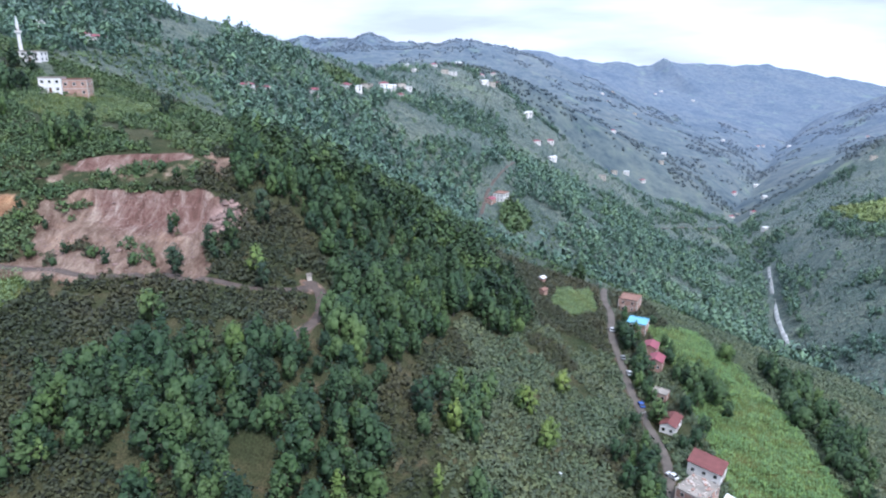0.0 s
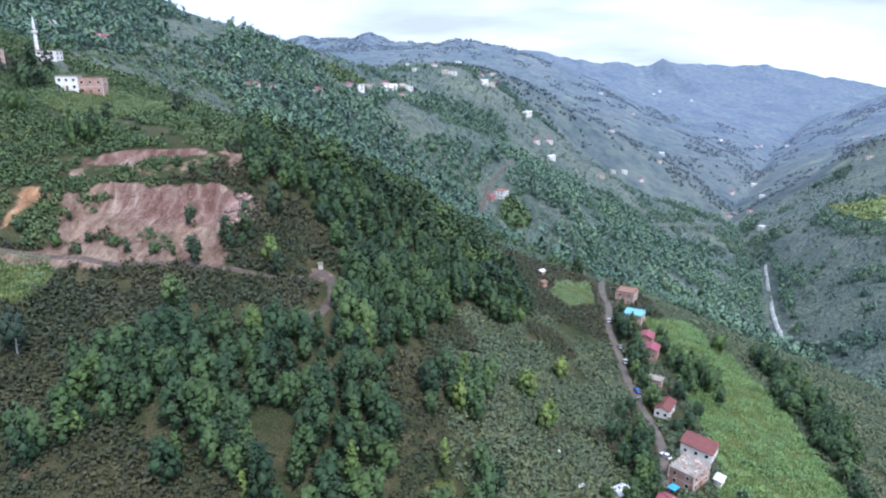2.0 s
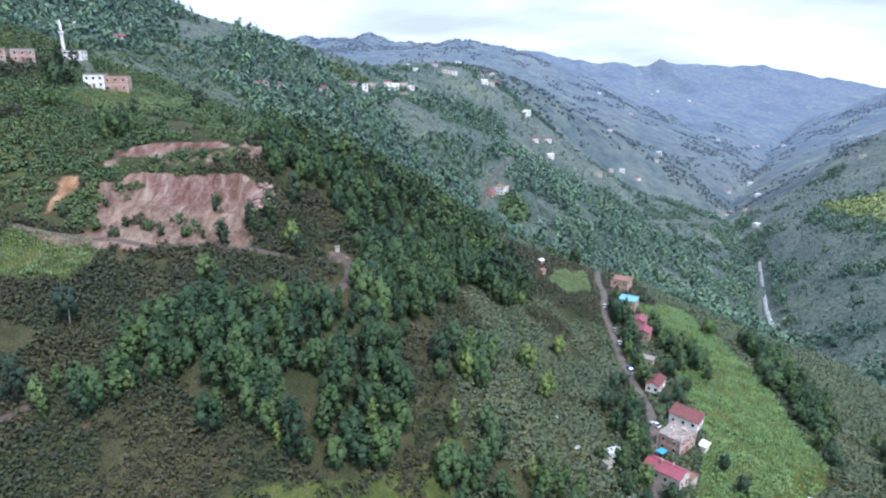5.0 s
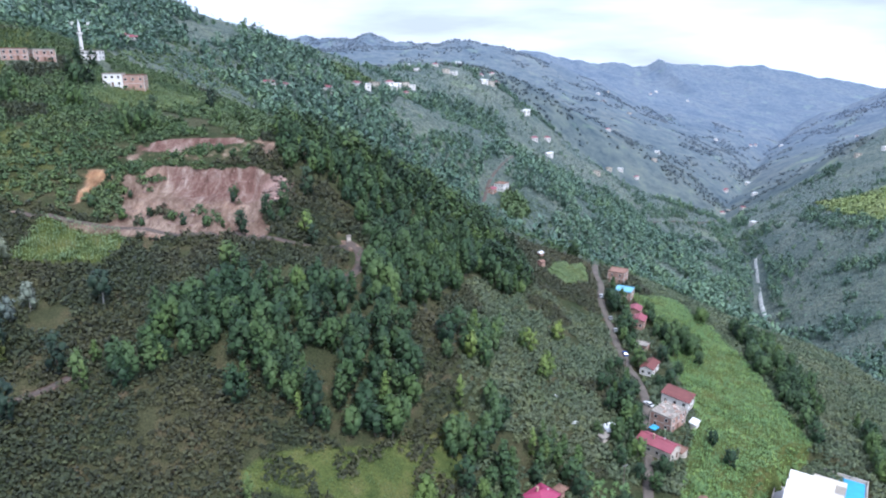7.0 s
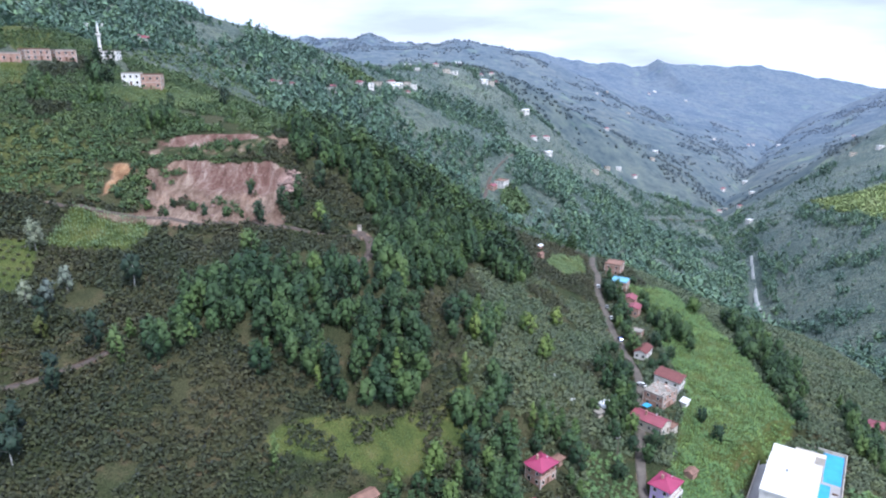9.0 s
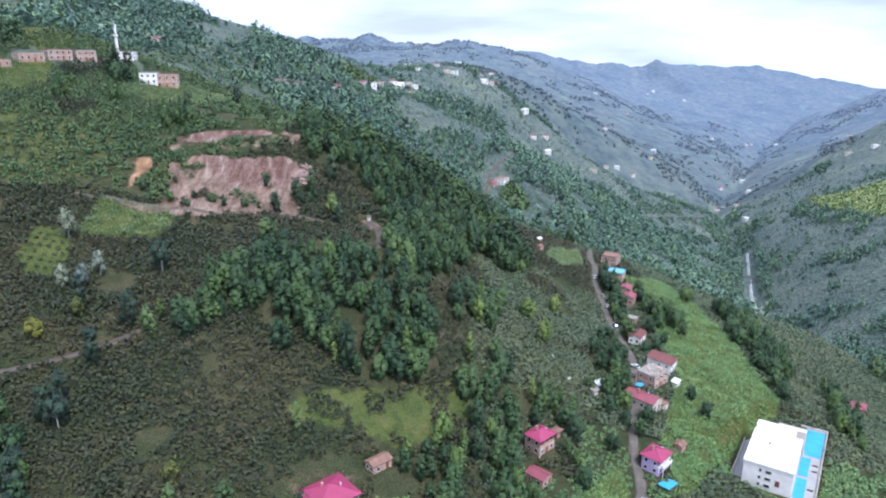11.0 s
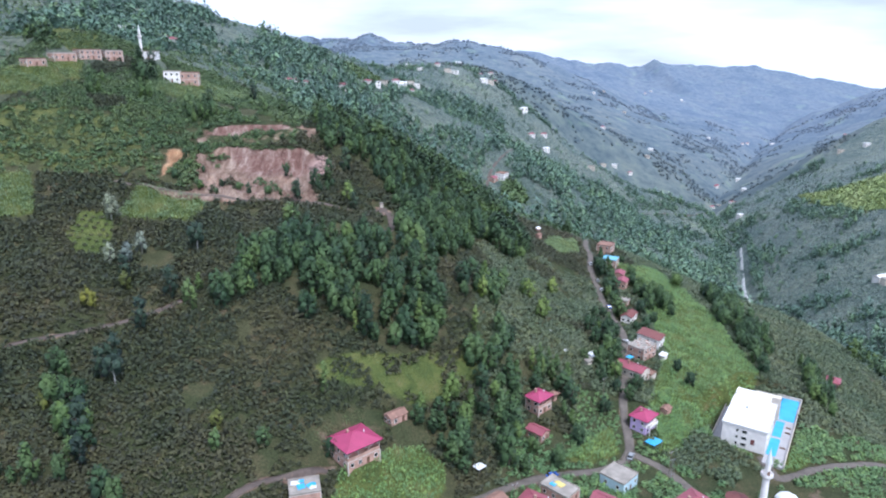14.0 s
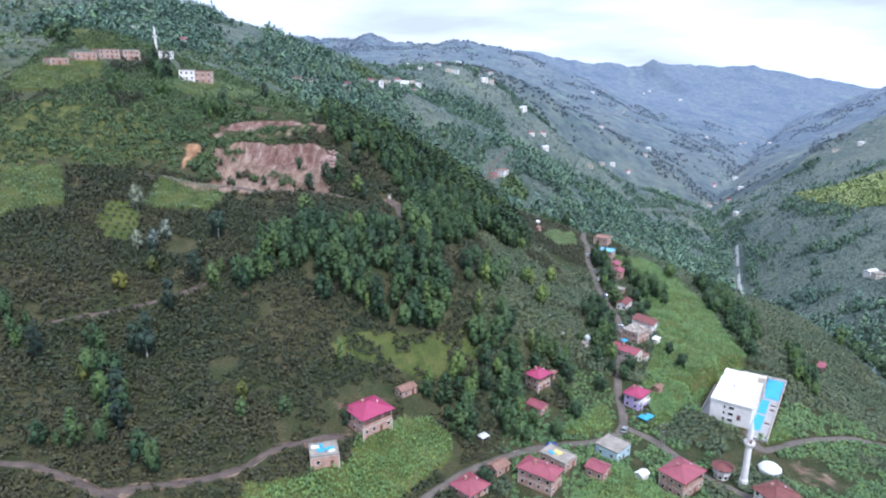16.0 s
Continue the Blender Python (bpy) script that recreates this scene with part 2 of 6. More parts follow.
def backdrop_material(name, near, far, glow):
    """Backdrop of hills kilometres away: woods, orchards and clearings with blue haze painted into colour and emission,
    paler and plainer range behind range.
    """
    m, n, l, b = nodes_of(name)
    t, s, q = noise_node(n, l, 0.0045, 7, 0.62), noise_node(n, l, 0.034, 7, 0.75), noise_node(n, l, 0.014, 3, 0.5)
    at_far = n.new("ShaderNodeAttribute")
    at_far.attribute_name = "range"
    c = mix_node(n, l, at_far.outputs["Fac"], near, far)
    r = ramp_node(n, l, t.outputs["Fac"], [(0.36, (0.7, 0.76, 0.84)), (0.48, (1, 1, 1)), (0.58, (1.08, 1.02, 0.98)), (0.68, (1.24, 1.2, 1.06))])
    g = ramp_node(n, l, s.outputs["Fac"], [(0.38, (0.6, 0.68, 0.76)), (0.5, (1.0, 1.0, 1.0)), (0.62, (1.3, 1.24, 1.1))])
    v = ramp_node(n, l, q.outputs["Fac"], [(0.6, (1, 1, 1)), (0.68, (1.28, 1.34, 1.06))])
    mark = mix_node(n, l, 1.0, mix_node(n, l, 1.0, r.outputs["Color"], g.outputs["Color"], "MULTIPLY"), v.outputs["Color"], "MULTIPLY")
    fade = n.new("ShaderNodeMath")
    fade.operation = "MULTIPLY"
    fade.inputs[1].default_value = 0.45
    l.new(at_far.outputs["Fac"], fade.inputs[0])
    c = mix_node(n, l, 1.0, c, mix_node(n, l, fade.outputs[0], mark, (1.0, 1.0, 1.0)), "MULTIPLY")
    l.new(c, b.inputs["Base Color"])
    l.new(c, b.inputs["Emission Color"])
    # emission that grows with range, part of the painted haze
    haze_glow = n.new("ShaderNodeMath")
    haze_glow.operation = "MULTIPLY"
    haze_glow.inputs[1].default_value = glow
    l.new(at_far.outputs["Fac"], haze_glow.inputs[0])
    l.new(haze_glow.outputs[0], b.inputs["Emission Strength"])
    b.inputs["Roughness"].default_value = 1.0
    b.inputs["Specular IOR Level"].default_value = 0.0
    return m


M_GROUND = ground_material()
# near and far colours; the far ones hold the blue of the haze
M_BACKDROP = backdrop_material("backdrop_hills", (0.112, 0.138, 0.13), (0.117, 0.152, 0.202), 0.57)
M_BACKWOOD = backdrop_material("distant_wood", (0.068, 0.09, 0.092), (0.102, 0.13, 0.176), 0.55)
# one pale haze blue, glowing all over
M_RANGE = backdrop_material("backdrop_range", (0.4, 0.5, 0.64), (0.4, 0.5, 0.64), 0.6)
M_ASPHALT = plain("worn_asphalt", (0.15, 0.126, 0.108), 0.92, vary=0.3, scale=0.25, fine=2.0)
M_DIRT = plain("dirt_track", (0.125, 0.094, 0.08), 0.95, vary=0.4, scale=0.3, bump=0.05, fine=1.5)
M_ROCK = plain("pink_rock", (0.3, 0.2, 0.175), 0.9, vary=0.35, scale=0.5, bump=0.1, fine=3.0)
M_WATER = plain("white_water", (0.6, 0.6, 0.58), 0.5, vary=0.6, scale=0.15, bump=0.1, fine=0.6)


WALLS = {
    "brick": plain("unplastered_brick", (0.5, 0.3, 0.24), 0.9, vary=0.3, scale=0.5, fine=4.0),
    "white": plain("white_plaster", (0.9, 0.85, 0.82), 0.85, vary=0.12, scale=0.4),
    "cream": plain("cream_plaster", (0.66, 0.58, 0.5), 0.85, vary=0.15, scale=0.4),
    "lilac": plain("lilac_plaster", (0.62, 0.47, 0.75), 0.85, vary=0.12, scale=0.4),
    "sky": plain("pale_blue_plaster", (0.5, 0.66, 0.74), 0.85, vary=0.15, scale=0.4),
}
ROOFS = {
    "magenta": plain("magenta_sheet_roof", (0.385, 0.05, 0.125), 0.5, vary=0.15, scale=0.3, bump=0.02),
    "crimson": plain("faded_crimson_sheet_roof", (0.335, 0.085, 0.112), 0.55, vary=0.22, scale=0.3, bump=0.02),
    "maroon": plain("maroon_tile_roof", (0.2, 0.065, 0.06), 0.75, vary=0.25, scale=0.4, bump=0.03),
    "tile": plain("weathered_tile_roof", (0.3, 0.165, 0.125), 0.85, vary=0.35, scale=0.5, bump=0.04),
    "concrete": plain("stained_concrete", (0.36, 0.32, 0.28), 0.9, vary=0.35, scale=0.25),
    "azure": plain("sky_blue_sheet_roof", (0.2, 0.5, 0.66), 0.5, vary=0.15, scale=0.3),
    "white": plain("white_sheet_roof", (0.84, 0.84, 0.84), 0.5, vary=0.15, scale=0.3),
}
M_FRAME = plain("white_window_frame", (0.75, 0.73, 0.7), 0.5, vary=0.08)
M_BAND = plain("pale_concrete_band", (0.6, 0.52, 0.46), 0.9, vary=0.2)
M_DOOR = plain("brown_door", (0.16, 0.08, 0.05), 0.6)
M_TARP = plain("blue_tarpaulin", (0.06, 0.42, 0.72), 0.45, vary=0.2, scale=1.2, bump=0.08)
M_SHEET = plain("white_plastic_sheet", (0.78, 0.79, 0.8), 0.4, vary=0.1, scale=1.2, bump=0.08)
M_YARD = plain("pale_yard_concrete", (0.42, 0.4, 0.4), 0.9, vary=0.2, scale=0.15)
M_COURT = plain("blue_court_paint", (0.05, 0.4, 0.74), 0.5, vary=0.2, scale=0.2)
M_RUBBER = plain("tyre_rubber", (0.02, 0.02, 0.02), 0.85)
M_STEEL = plain("galvanised_steel", (0.45, 0.46, 0.47), 0.45, 0.8)
M_WOODPOLE = plain("weathered_pole_wood", (0.2, 0.16, 0.12), 0.9)


def glass_material():
    m, n, l, b = nodes_of("dark_window_glass")
    b.inputs["Base Color"].default_value = (0.015, 0.018, 0.02, 1)
    b.inputs["Roughness"].default_value = 0.08
    return m


M_GLASS = glass_material()

# ---- the lie of the land ----
# swells of smooth hills on three square lattices: (first x, first y, spacing), heights row by row from south to north
VALLEY = ((-2400, -600, 700), [
    [959, 603, 245, -68, -201, -225, -110, 66, 260, 454],
    [898, 667, 430, 178, -27, -45, 74, 198, 313, 422],
    [822, 666, 501, 326, 9, 87, 228, 300, 345, 380],
    [702, 559, 364, 280, 7, 17, 243, 322, 329, 315],
    [508, 390, 256, 187, 116, -100, 61, 230, 235, 217],
    [275, 221, 206, 251, 208, -59, -37, 34, 59, 93],
    [50, 65, 87, 116, 131, 82, -136, -141, -91, -32],
    [-165, -70, 27, 129, 222, 219, 32, 25, -74, -143],
    [-374, -194, -12, 166, 312, 373, 344, 276, 29, -233],
])
FAR_SIDE = ((-500, 700, 330), [
    [5.5, -18.8, -60.8, -11.7, 71.8, 84.2, 70.7, 53.9, 34.5],
    [-97.5, -5.8, 31.3, -45.6, -31, 28.8, 68.2, 68.7, 53.8],
    [-174.5, 3.1, 149.1, -83.5, -118.9, 18.5, 71.2, 73.4, 71.8],
    [-177.4, -57.6, 19.4, -67.4, -110.7, 9.2, 30.6, 56.3, 96.6],
    [-113.1, -49.1, -17.8, 0.6, -56.5, -68.7, -64.1, 40.9, 132.4],
    [-36.4, 18.4, 64.9, 25, -67.4, -29.3, -33, 67.5, 158],
    [43.6, 40.7, 84.5, 61.4, -37.9, -37.3, -34.6, 67.3, 150.8],
    [104.5, 51.3, 21.3, -1, -23.1, -43.1, -29.6, 32.5, 87.5],
    [96.6, -9.6, -66.4, -3.7, 92.9, 32.8, -9.2, -15, -6.6],
])
SLOPES = ((-450, -150, 160), [
    [-34.6, -42.8, -33.9, 2.9, 38.1, 27.4, 5.2, -13.1, -29.8, -45.5],
    [-36.9, -34, -12.4, 18, 56.3, 39.2, -0.3, -23.8, -29.5, -26.6],
    [-37.6, -6.6, 26.6, 24.9, 51.8, 43.3, -13, -35, -24.4, -2.7],
    [-40.2, 7.3, 40.1, 2.8, 44.3, 63.5, -15.1, -33.4, -5.9, 26.6],
    [-30.4, -4.5, -10.6, -58, -66.9, -44.3, 0.8, 8.9, 27.3, 50.5],
    [-5.8, 9, -1.3, 28.1, -15.7, -56.7, -12.2, 29, 43.7, 56.5],
    [-10.5, -5.5, 3.9, -37.5, -57.3, -82, -10.8, 16.5, 40.2, 53.8],
    [-12.8, -13.1, -14.1, -35.4, -85.6, -132.3, -56.2, 1.2, 43.9, 55.7],
    [-0.4, -54.4, -63.4, 29.3, -44.7, -75.6, -9.7, 2.1, 44.9, 78.3],
    [38.8, -88.6, -100.1, -30.7, -156.4, -180.6, -49.6, -2, 120, 151.1],
])
SPURS = ((-240, 15, 44), [
    [-22.1, -21.4, -16, -2.9, -3.2, -6.7, 2.9, 13.7, 20.9, 20.6, 18.3],
    [-15.3, -14.5, -10.3, -2.6, -0.3, -10.3, -6.6, -3.4, 9.2, 9.6, 12.7],
    [-8.8, -4.9, 1.2, -0.8, 14.1, -4.4, -19.3, -19, -10.8, -2, 5.4],
    [-3.2, 0.7, -1.2, 0.2, 19.9, 19.4, -3.9, -15, -5.8, -0.1, -8.5],
    [0.4, 3, 2.1, 0.5, 11.3, 6.5, -7.2, -16.8, -11.9, -8.4, -18.7],
    [10.4, 2.8, 4.7, 14.7, 26, 9.5, -14.3, -25, -12, -7.6, -6.5],
    [18.8, 2.4, -0.7, 7.4, 15.3, 16.9, -1.6, -18.7, -8.5, -15.1, -12.3],
    [14.3, 3.1, -0.1, 2.1, 4.6, 4.3, -4.9, -13, -4.4, -11.6, -15],
    [7.1, 3.1, -0.6, -3.7, -5.8, -5.6, -1.6, 3.3, 0.1, -4, -11.9],
])


# the stream and how far it has cut down, narrow and wide
STREAM = [(1700, 3155), (1190, 2375), (800, 1690), (691, 1529), (650, 1404), (598, 1335), (506, 1038), (462, 903), (423, 795), (372, 689), (348, 628), (325, 560), (300, 470), (285, 350), (275, 200), (270, 0)]
CUT = (-9.6, -75.5)


def bell(u):
    u = abs(u)
    return np.where(u < 1, 2 / 3 - u * u + u ** 3 / 2, np.where(u < 2, (2 - u) ** 3 / 6, 0))


TABLES = {}


def value_noise(x, y, size, seed):
    """Smooth random field, -1 to 1, with features of that size."""
    if seed not in TABLES:
        TABLES[seed] = np.random.RandomState(seed).uniform(-1, 1, (128, 128))
    table = TABLES[seed]
    u, v = x / size + 1000, y / size + 1000
    i, j = np.floor(u).astype(int), np.floor(v).astype(int)
    a, c = u - i, v - j
    a, c = a * a * (3 - 2 * a), c * c * (3 - 2 * c)
    g = lambda p, q: table[(i + p) % 128, (j + q) % 128]
    return (g(0, 0) * (1 - a) + g(1, 0) * a) * (1 - c) + (g(0, 1) * (1 - a) + g(1, 1) * a) * c


def along(x, y, line):
    """Distance to a polyline, and how far along it the nearest point lies."""
    best, where, run = np.full(np.shape(x), 1e9), np.zeros(np.shape(x)), 0.0
    for (xa, ya), (xb, yb) in zip(line, line[1:]):
        n = math.hypot(xb - xa, yb - ya)
        s = np.clip(((x - xa) * (xb - xa) + (y - ya) * (yb - ya)) / n ** 2, 0, 1)
        d = np.hypot(x - xa - s * (xb - xa), y - ya - s * (yb - ya))
        where = np.where(d < best, run + s * n, where)
        best = np.minimum(best, d)
        run += n
    return best, where


def inside(x, y, poly):
    hit = np.zeros(np.shape(x), bool)
    for (xa, ya), (xb, yb) in zip(poly, poly[1:] + poly[:1]):
        if ya != yb:
            hit ^= ((ya > y) != (yb > y)) & (x < (xb - xa) * (y - ya) / (yb - ya) + xa)
    return hit


SLIDE = [(-128, 201), (-123, 207), (-114, 212), (-106, 214), (-92, 217), (-80, 220), (-72, 216), (-65, 215), (-64, 207), (-67, 198), (-73, 195), (-72, 187), (-67, 184), (-70, 175), (-78, 179), (-83, 173), (-97, 178), (-102, 172), (-118, 171), (-140, 170), (-142, 173), (-124, 177), (-113, 180), (-119, 182), (-121, 189)]

SCARP = [(-126, 204), (-114, 210), (-106, 212), (-92, 215), (-80, 218), (-70, 214)]
SCARP_HIGH = [(-122, 224), (-114, 230), (-104, 234), (-94, 239)]


def swells(x, y):
    x, y = np.asarray(x, float), np.asarray(y, float)
    z = np.zeros(x.shape)
    for (x0, y0, step), table in (VALLEY, FAR_SIDE, SLOPES, SPURS):
        table = np.array(table)
        u, v = (x - x0) / step, (y - y0) / step
        i, j = np.floor(u).astype(int), np.floor(v).astype(int)
        for p in range(-1, 3):
            for q in range(-1, 3):
                ok = (i + p >= 0) & (i + p < table.shape[1]) & (j + q >= 0) & (j + q < table.shape[0])
                c = np.where(ok, table[np.clip(j + q, 0, table.shape[0] - 1), np.clip(i + p, 0, table.shape[1] - 1)], 0)
                z += c * bell(u - i - p) * bell(v - j - q)
    d, _ = along(x, y, STREAM)
    z += CUT[0] * np.exp(-d / 35) + CUT[1] * np.exp(-d / 120)
    far = np.clip((y - 700) / 1500, 0, 1)
    z += far * (9 * value_noise(x, y, 170, 3) + 5 * value_noise(x, y, 75, 4))
    z += 0.5 * value_noise(x, y, 11, 5) + 0.25 * value_noise(x, y, 4.5, 6)
    # rills washed into the slide
    cut = inside(x, y, SLIDE)
    wx = x + 2.2 * value_noise(x, y, 7, 43)
    z = np.where(cut, z - 1.0 * np.abs(value_noise(wx, y * 0.25, 3.2, 41)) - 1.3 * value_noise(x, y * 0.6, 9, 42) - 0.5 * value_noise(x, y, 2.5, 44), z)
    # broken head walls along its upper rims, with ledges, falling off into the fans below
    wy = y + 2.0 * value_noise(x, y, 6, 46) + 1.0 * value_noise(x, y, 2.5, 67)
    for line, drop, reach in ((SCARP, 5.0, 16), (SCARP_HIGH, 2.6, 7)):
        px, py = np.array(line, float).T
        below = np.interp(x, px, py) - wy
        ends = np.clip((x - px[0]) / 8, 0, 1) * np.clip((px[-1] - x) / 8, 0, 1)
        z = z - drop * ends * (0.55 * np.clip(below / 1.8, 0, 1) + 0.45 * np.clip((below - 4.5) / 1.8, 0, 1)) * np.exp(-np.maximum(below - 4, 0) / reach)
    return z


def rounded(line, times=2):
    """A polyline with its corners cut."""
    for _ in range(times):
        out = [line[0]]
        for (xa, ya), (xb, yb) in zip(line, line[1:]):
            out += [(0.75 * xa + 0.25 * xb, 0.75 * ya + 0.25 * yb), (0.25 * xa + 0.75 * xb, 0.25 * ya + 0.75 * yb)]
        line = out + [line[-1]]
    return line


SLIDE_TOP = [(-130, 209), (-127, 224), (-117, 233), (-107, 238), (-86, 247), (-78, 232), (-88, 222), (-101, 217)]
GULLY = [(-131, 208), (-130, 213), (-127, 222), (-121, 229), (-111, 235), (-106, 235), (-109, 230), (-115, 222), (-122, 216), (-127, 210)]
RUNNEL = [(-90, 248), (-83, 248), (-78, 238), (-77, 225), (-82, 228), (-85, 236)]
YARDS = [[(-56, 72), (-48, 80), (-36, 88), (-30, 84), (-34, 78), (-50, 62)], [(116, 92), (134, 84), (132, 80), (114, 88)], [(108, 93), (124, 99), (132, 84), (120, 70), (106, 80)]]
CLIFF = [(-116, 211), (-106, 215), (-92, 218), (-80, 221), (-74, 213), (-77, 202), (-85, 198), (-98, 197), (-108, 202)]
OCHRE = [(-144, 197), (-133, 201), (-130, 194), (-131, 185), (-134, 184), (-138, 191)]
ROCK = [(-76, 212), (-72, 216), (-65, 216), (-64, 207), (-67, 198), (-73, 194)]
FOREST = [(-84, 276), (-75, 300), (-50, 310), (-20, 320), (10, 310), (22, 300), (24, 286), (38, 278), (37, 251), (21, 227), (9, 228), (-5, 186), (-14, 164), (-18, 149), (-12, 131), (-14, 119), (-25, 109), (-36, 106), (-47, 113), (-55, 117), (-82, 122), (-88, 131), (-68, 143), (-36, 157), (-32, 193), (-43, 212), (-54, 224), (-67, 220), (-78, 236)]
MAIZE = {
    "house_field": [(-36, 40), (-74, 30), (-73, 44), (-58, 49), (-46, 54), (-44, 62), (-39, 67), (-30, 77), (-21, 81), (-13, 78), (-13, 69), (-24, 57)],
    "villa_field": [(78, 144), (84, 134), (76, 112), (66, 108), (70, 129)],
    "roadside_field": [(27, 95), (50, 118), (51, 106), (38, 97)],
    "gate_field": [(117, 117), (126, 113), (118, 106), (110, 105)],
    "mosque_field": [(64, 64), (24, 52), (30, 68), (47, 84), (56, 72)],
    "long_field": [(97, 295), (127, 307), (133, 269), (135, 231), (133, 186), (131, 168), (103, 142), (80, 117), (67, 113), (70, 135), (90, 176), (93, 199), (98, 250)],
    "upper_field": [(-141, 172), (-118, 174), (-111, 167), (-114, 156), (-142, 151), (-141, 161)],
    "west_field": [(-203, 160), (-181, 166), (-169, 144), (-188, 131)],
    "bend_field": [(59, 320), (80, 335), (77, 303), (59, 284), (51, 291)],
    "far_field": [(53, 565), (73, 562), (74, 534), (53, 495), (46, 518)],
    "hill_field": [(-236, 234), (-226, 254), (-213, 285), (-201, 253), (-211, 224), (-229, 216)],
    "crest_field": [(-173, 283), (-162, 289), (-152, 309), (-136, 314), (-128, 292), (-137, 268), (-156, 263), (-170, 265)],
    "sunny_field": [(582, 898), (623, 1030), (638, 951), (686, 894), (566, 708), (551, 762)],
    "village_field": [(-137, 719), (-114, 758), (-83, 729), (-104, 663)],
}
YOUNG = [(-240, 190), (-205, 224), (-166, 224), (-149, 207), (-145, 179), (-161, 171), (-203, 159), (-240, 150)]
MEADOWS = [[(-55, 94), (-50, 99), (-42, 103), (-26, 110), (-17, 116), (-11, 118), (-4, 130), (1, 134), (2, 120), (-5, 108), (-17, 99), (-23, 94), (-34, 94), (-45, 91), (-54, 90)], [(-155, 150), (-143, 154), (-136, 130), (-146, 128), (-154, 136)],
           [(-265, 354), (-235, 344), (-218, 318), (-231, 298), (-249, 314)], [(-238, 309), (-217, 316), (-209, 303), (-219, 281), (-232, 290)]]
# name, half width, made of asphalt, line
ROADS = [
    ("village_road", 1.7, True, [(90, 345), (85, 328), (84, 303), (77, 280), (76, 254), (74, 232), (74, 212), (74, 196), (73, 184), (70, 173), (64, 150), (57, 128), (56, 111), (53, 103), (42, 94), (24, 88), (6, 76), (-6, 67), (-21, 54), (-40, 30)]),
    ("mosque_lane", 1.8, True, [(54, 107), (64, 102), (69, 95), (77, 80), (82, 74), (88, 66), (92, 50)]),
    ("yard_lane", 1.8, True, [(106, 112), (105, 99), (112, 101), (122, 107), (145, 115), (170, 118)]),
    ("slide_track", 1.6, False, [(-150, 172), (-123, 174), (-111, 175), (-100, 174), (-85, 176), (-70, 177), (-59, 176), (-46, 181), (-40, 187)]),
    ("hut_track", 1.8, False, [(-42, 190), (-36, 187), (-35, 174), (-38, 162), (-44, 156)]),
    ("house_track", 1.4, False, [(-47, 64), (-52, 63), (-59, 59), (-68, 55), (-76, 47), (-89, 42), (-110, 38)]),
    ("west_track", 1.4, False, [(-160, 47), (-143, 45), (-135, 45), (-124, 42), (-105, 35)]),
    ("orchard_track", 1.3, False, [(-104, 112), (-113, 105), (-123, 99), (-134, 94), (-150, 88)]),
    ("valley_track", 3.5, False, [(311, 957), (352, 1000), (396, 1034), (430, 1050), (459, 1072), (490, 1110), (540, 1190), (570, 1230)]),
    ("far_road", 1.5, False, [(75, 690), (69, 662), (57, 622), (39, 565), (32, 516), (20, 430)]),
]
ROADS = [(n, w, p, rounded(line)) for n, w, p, line in ROADS]
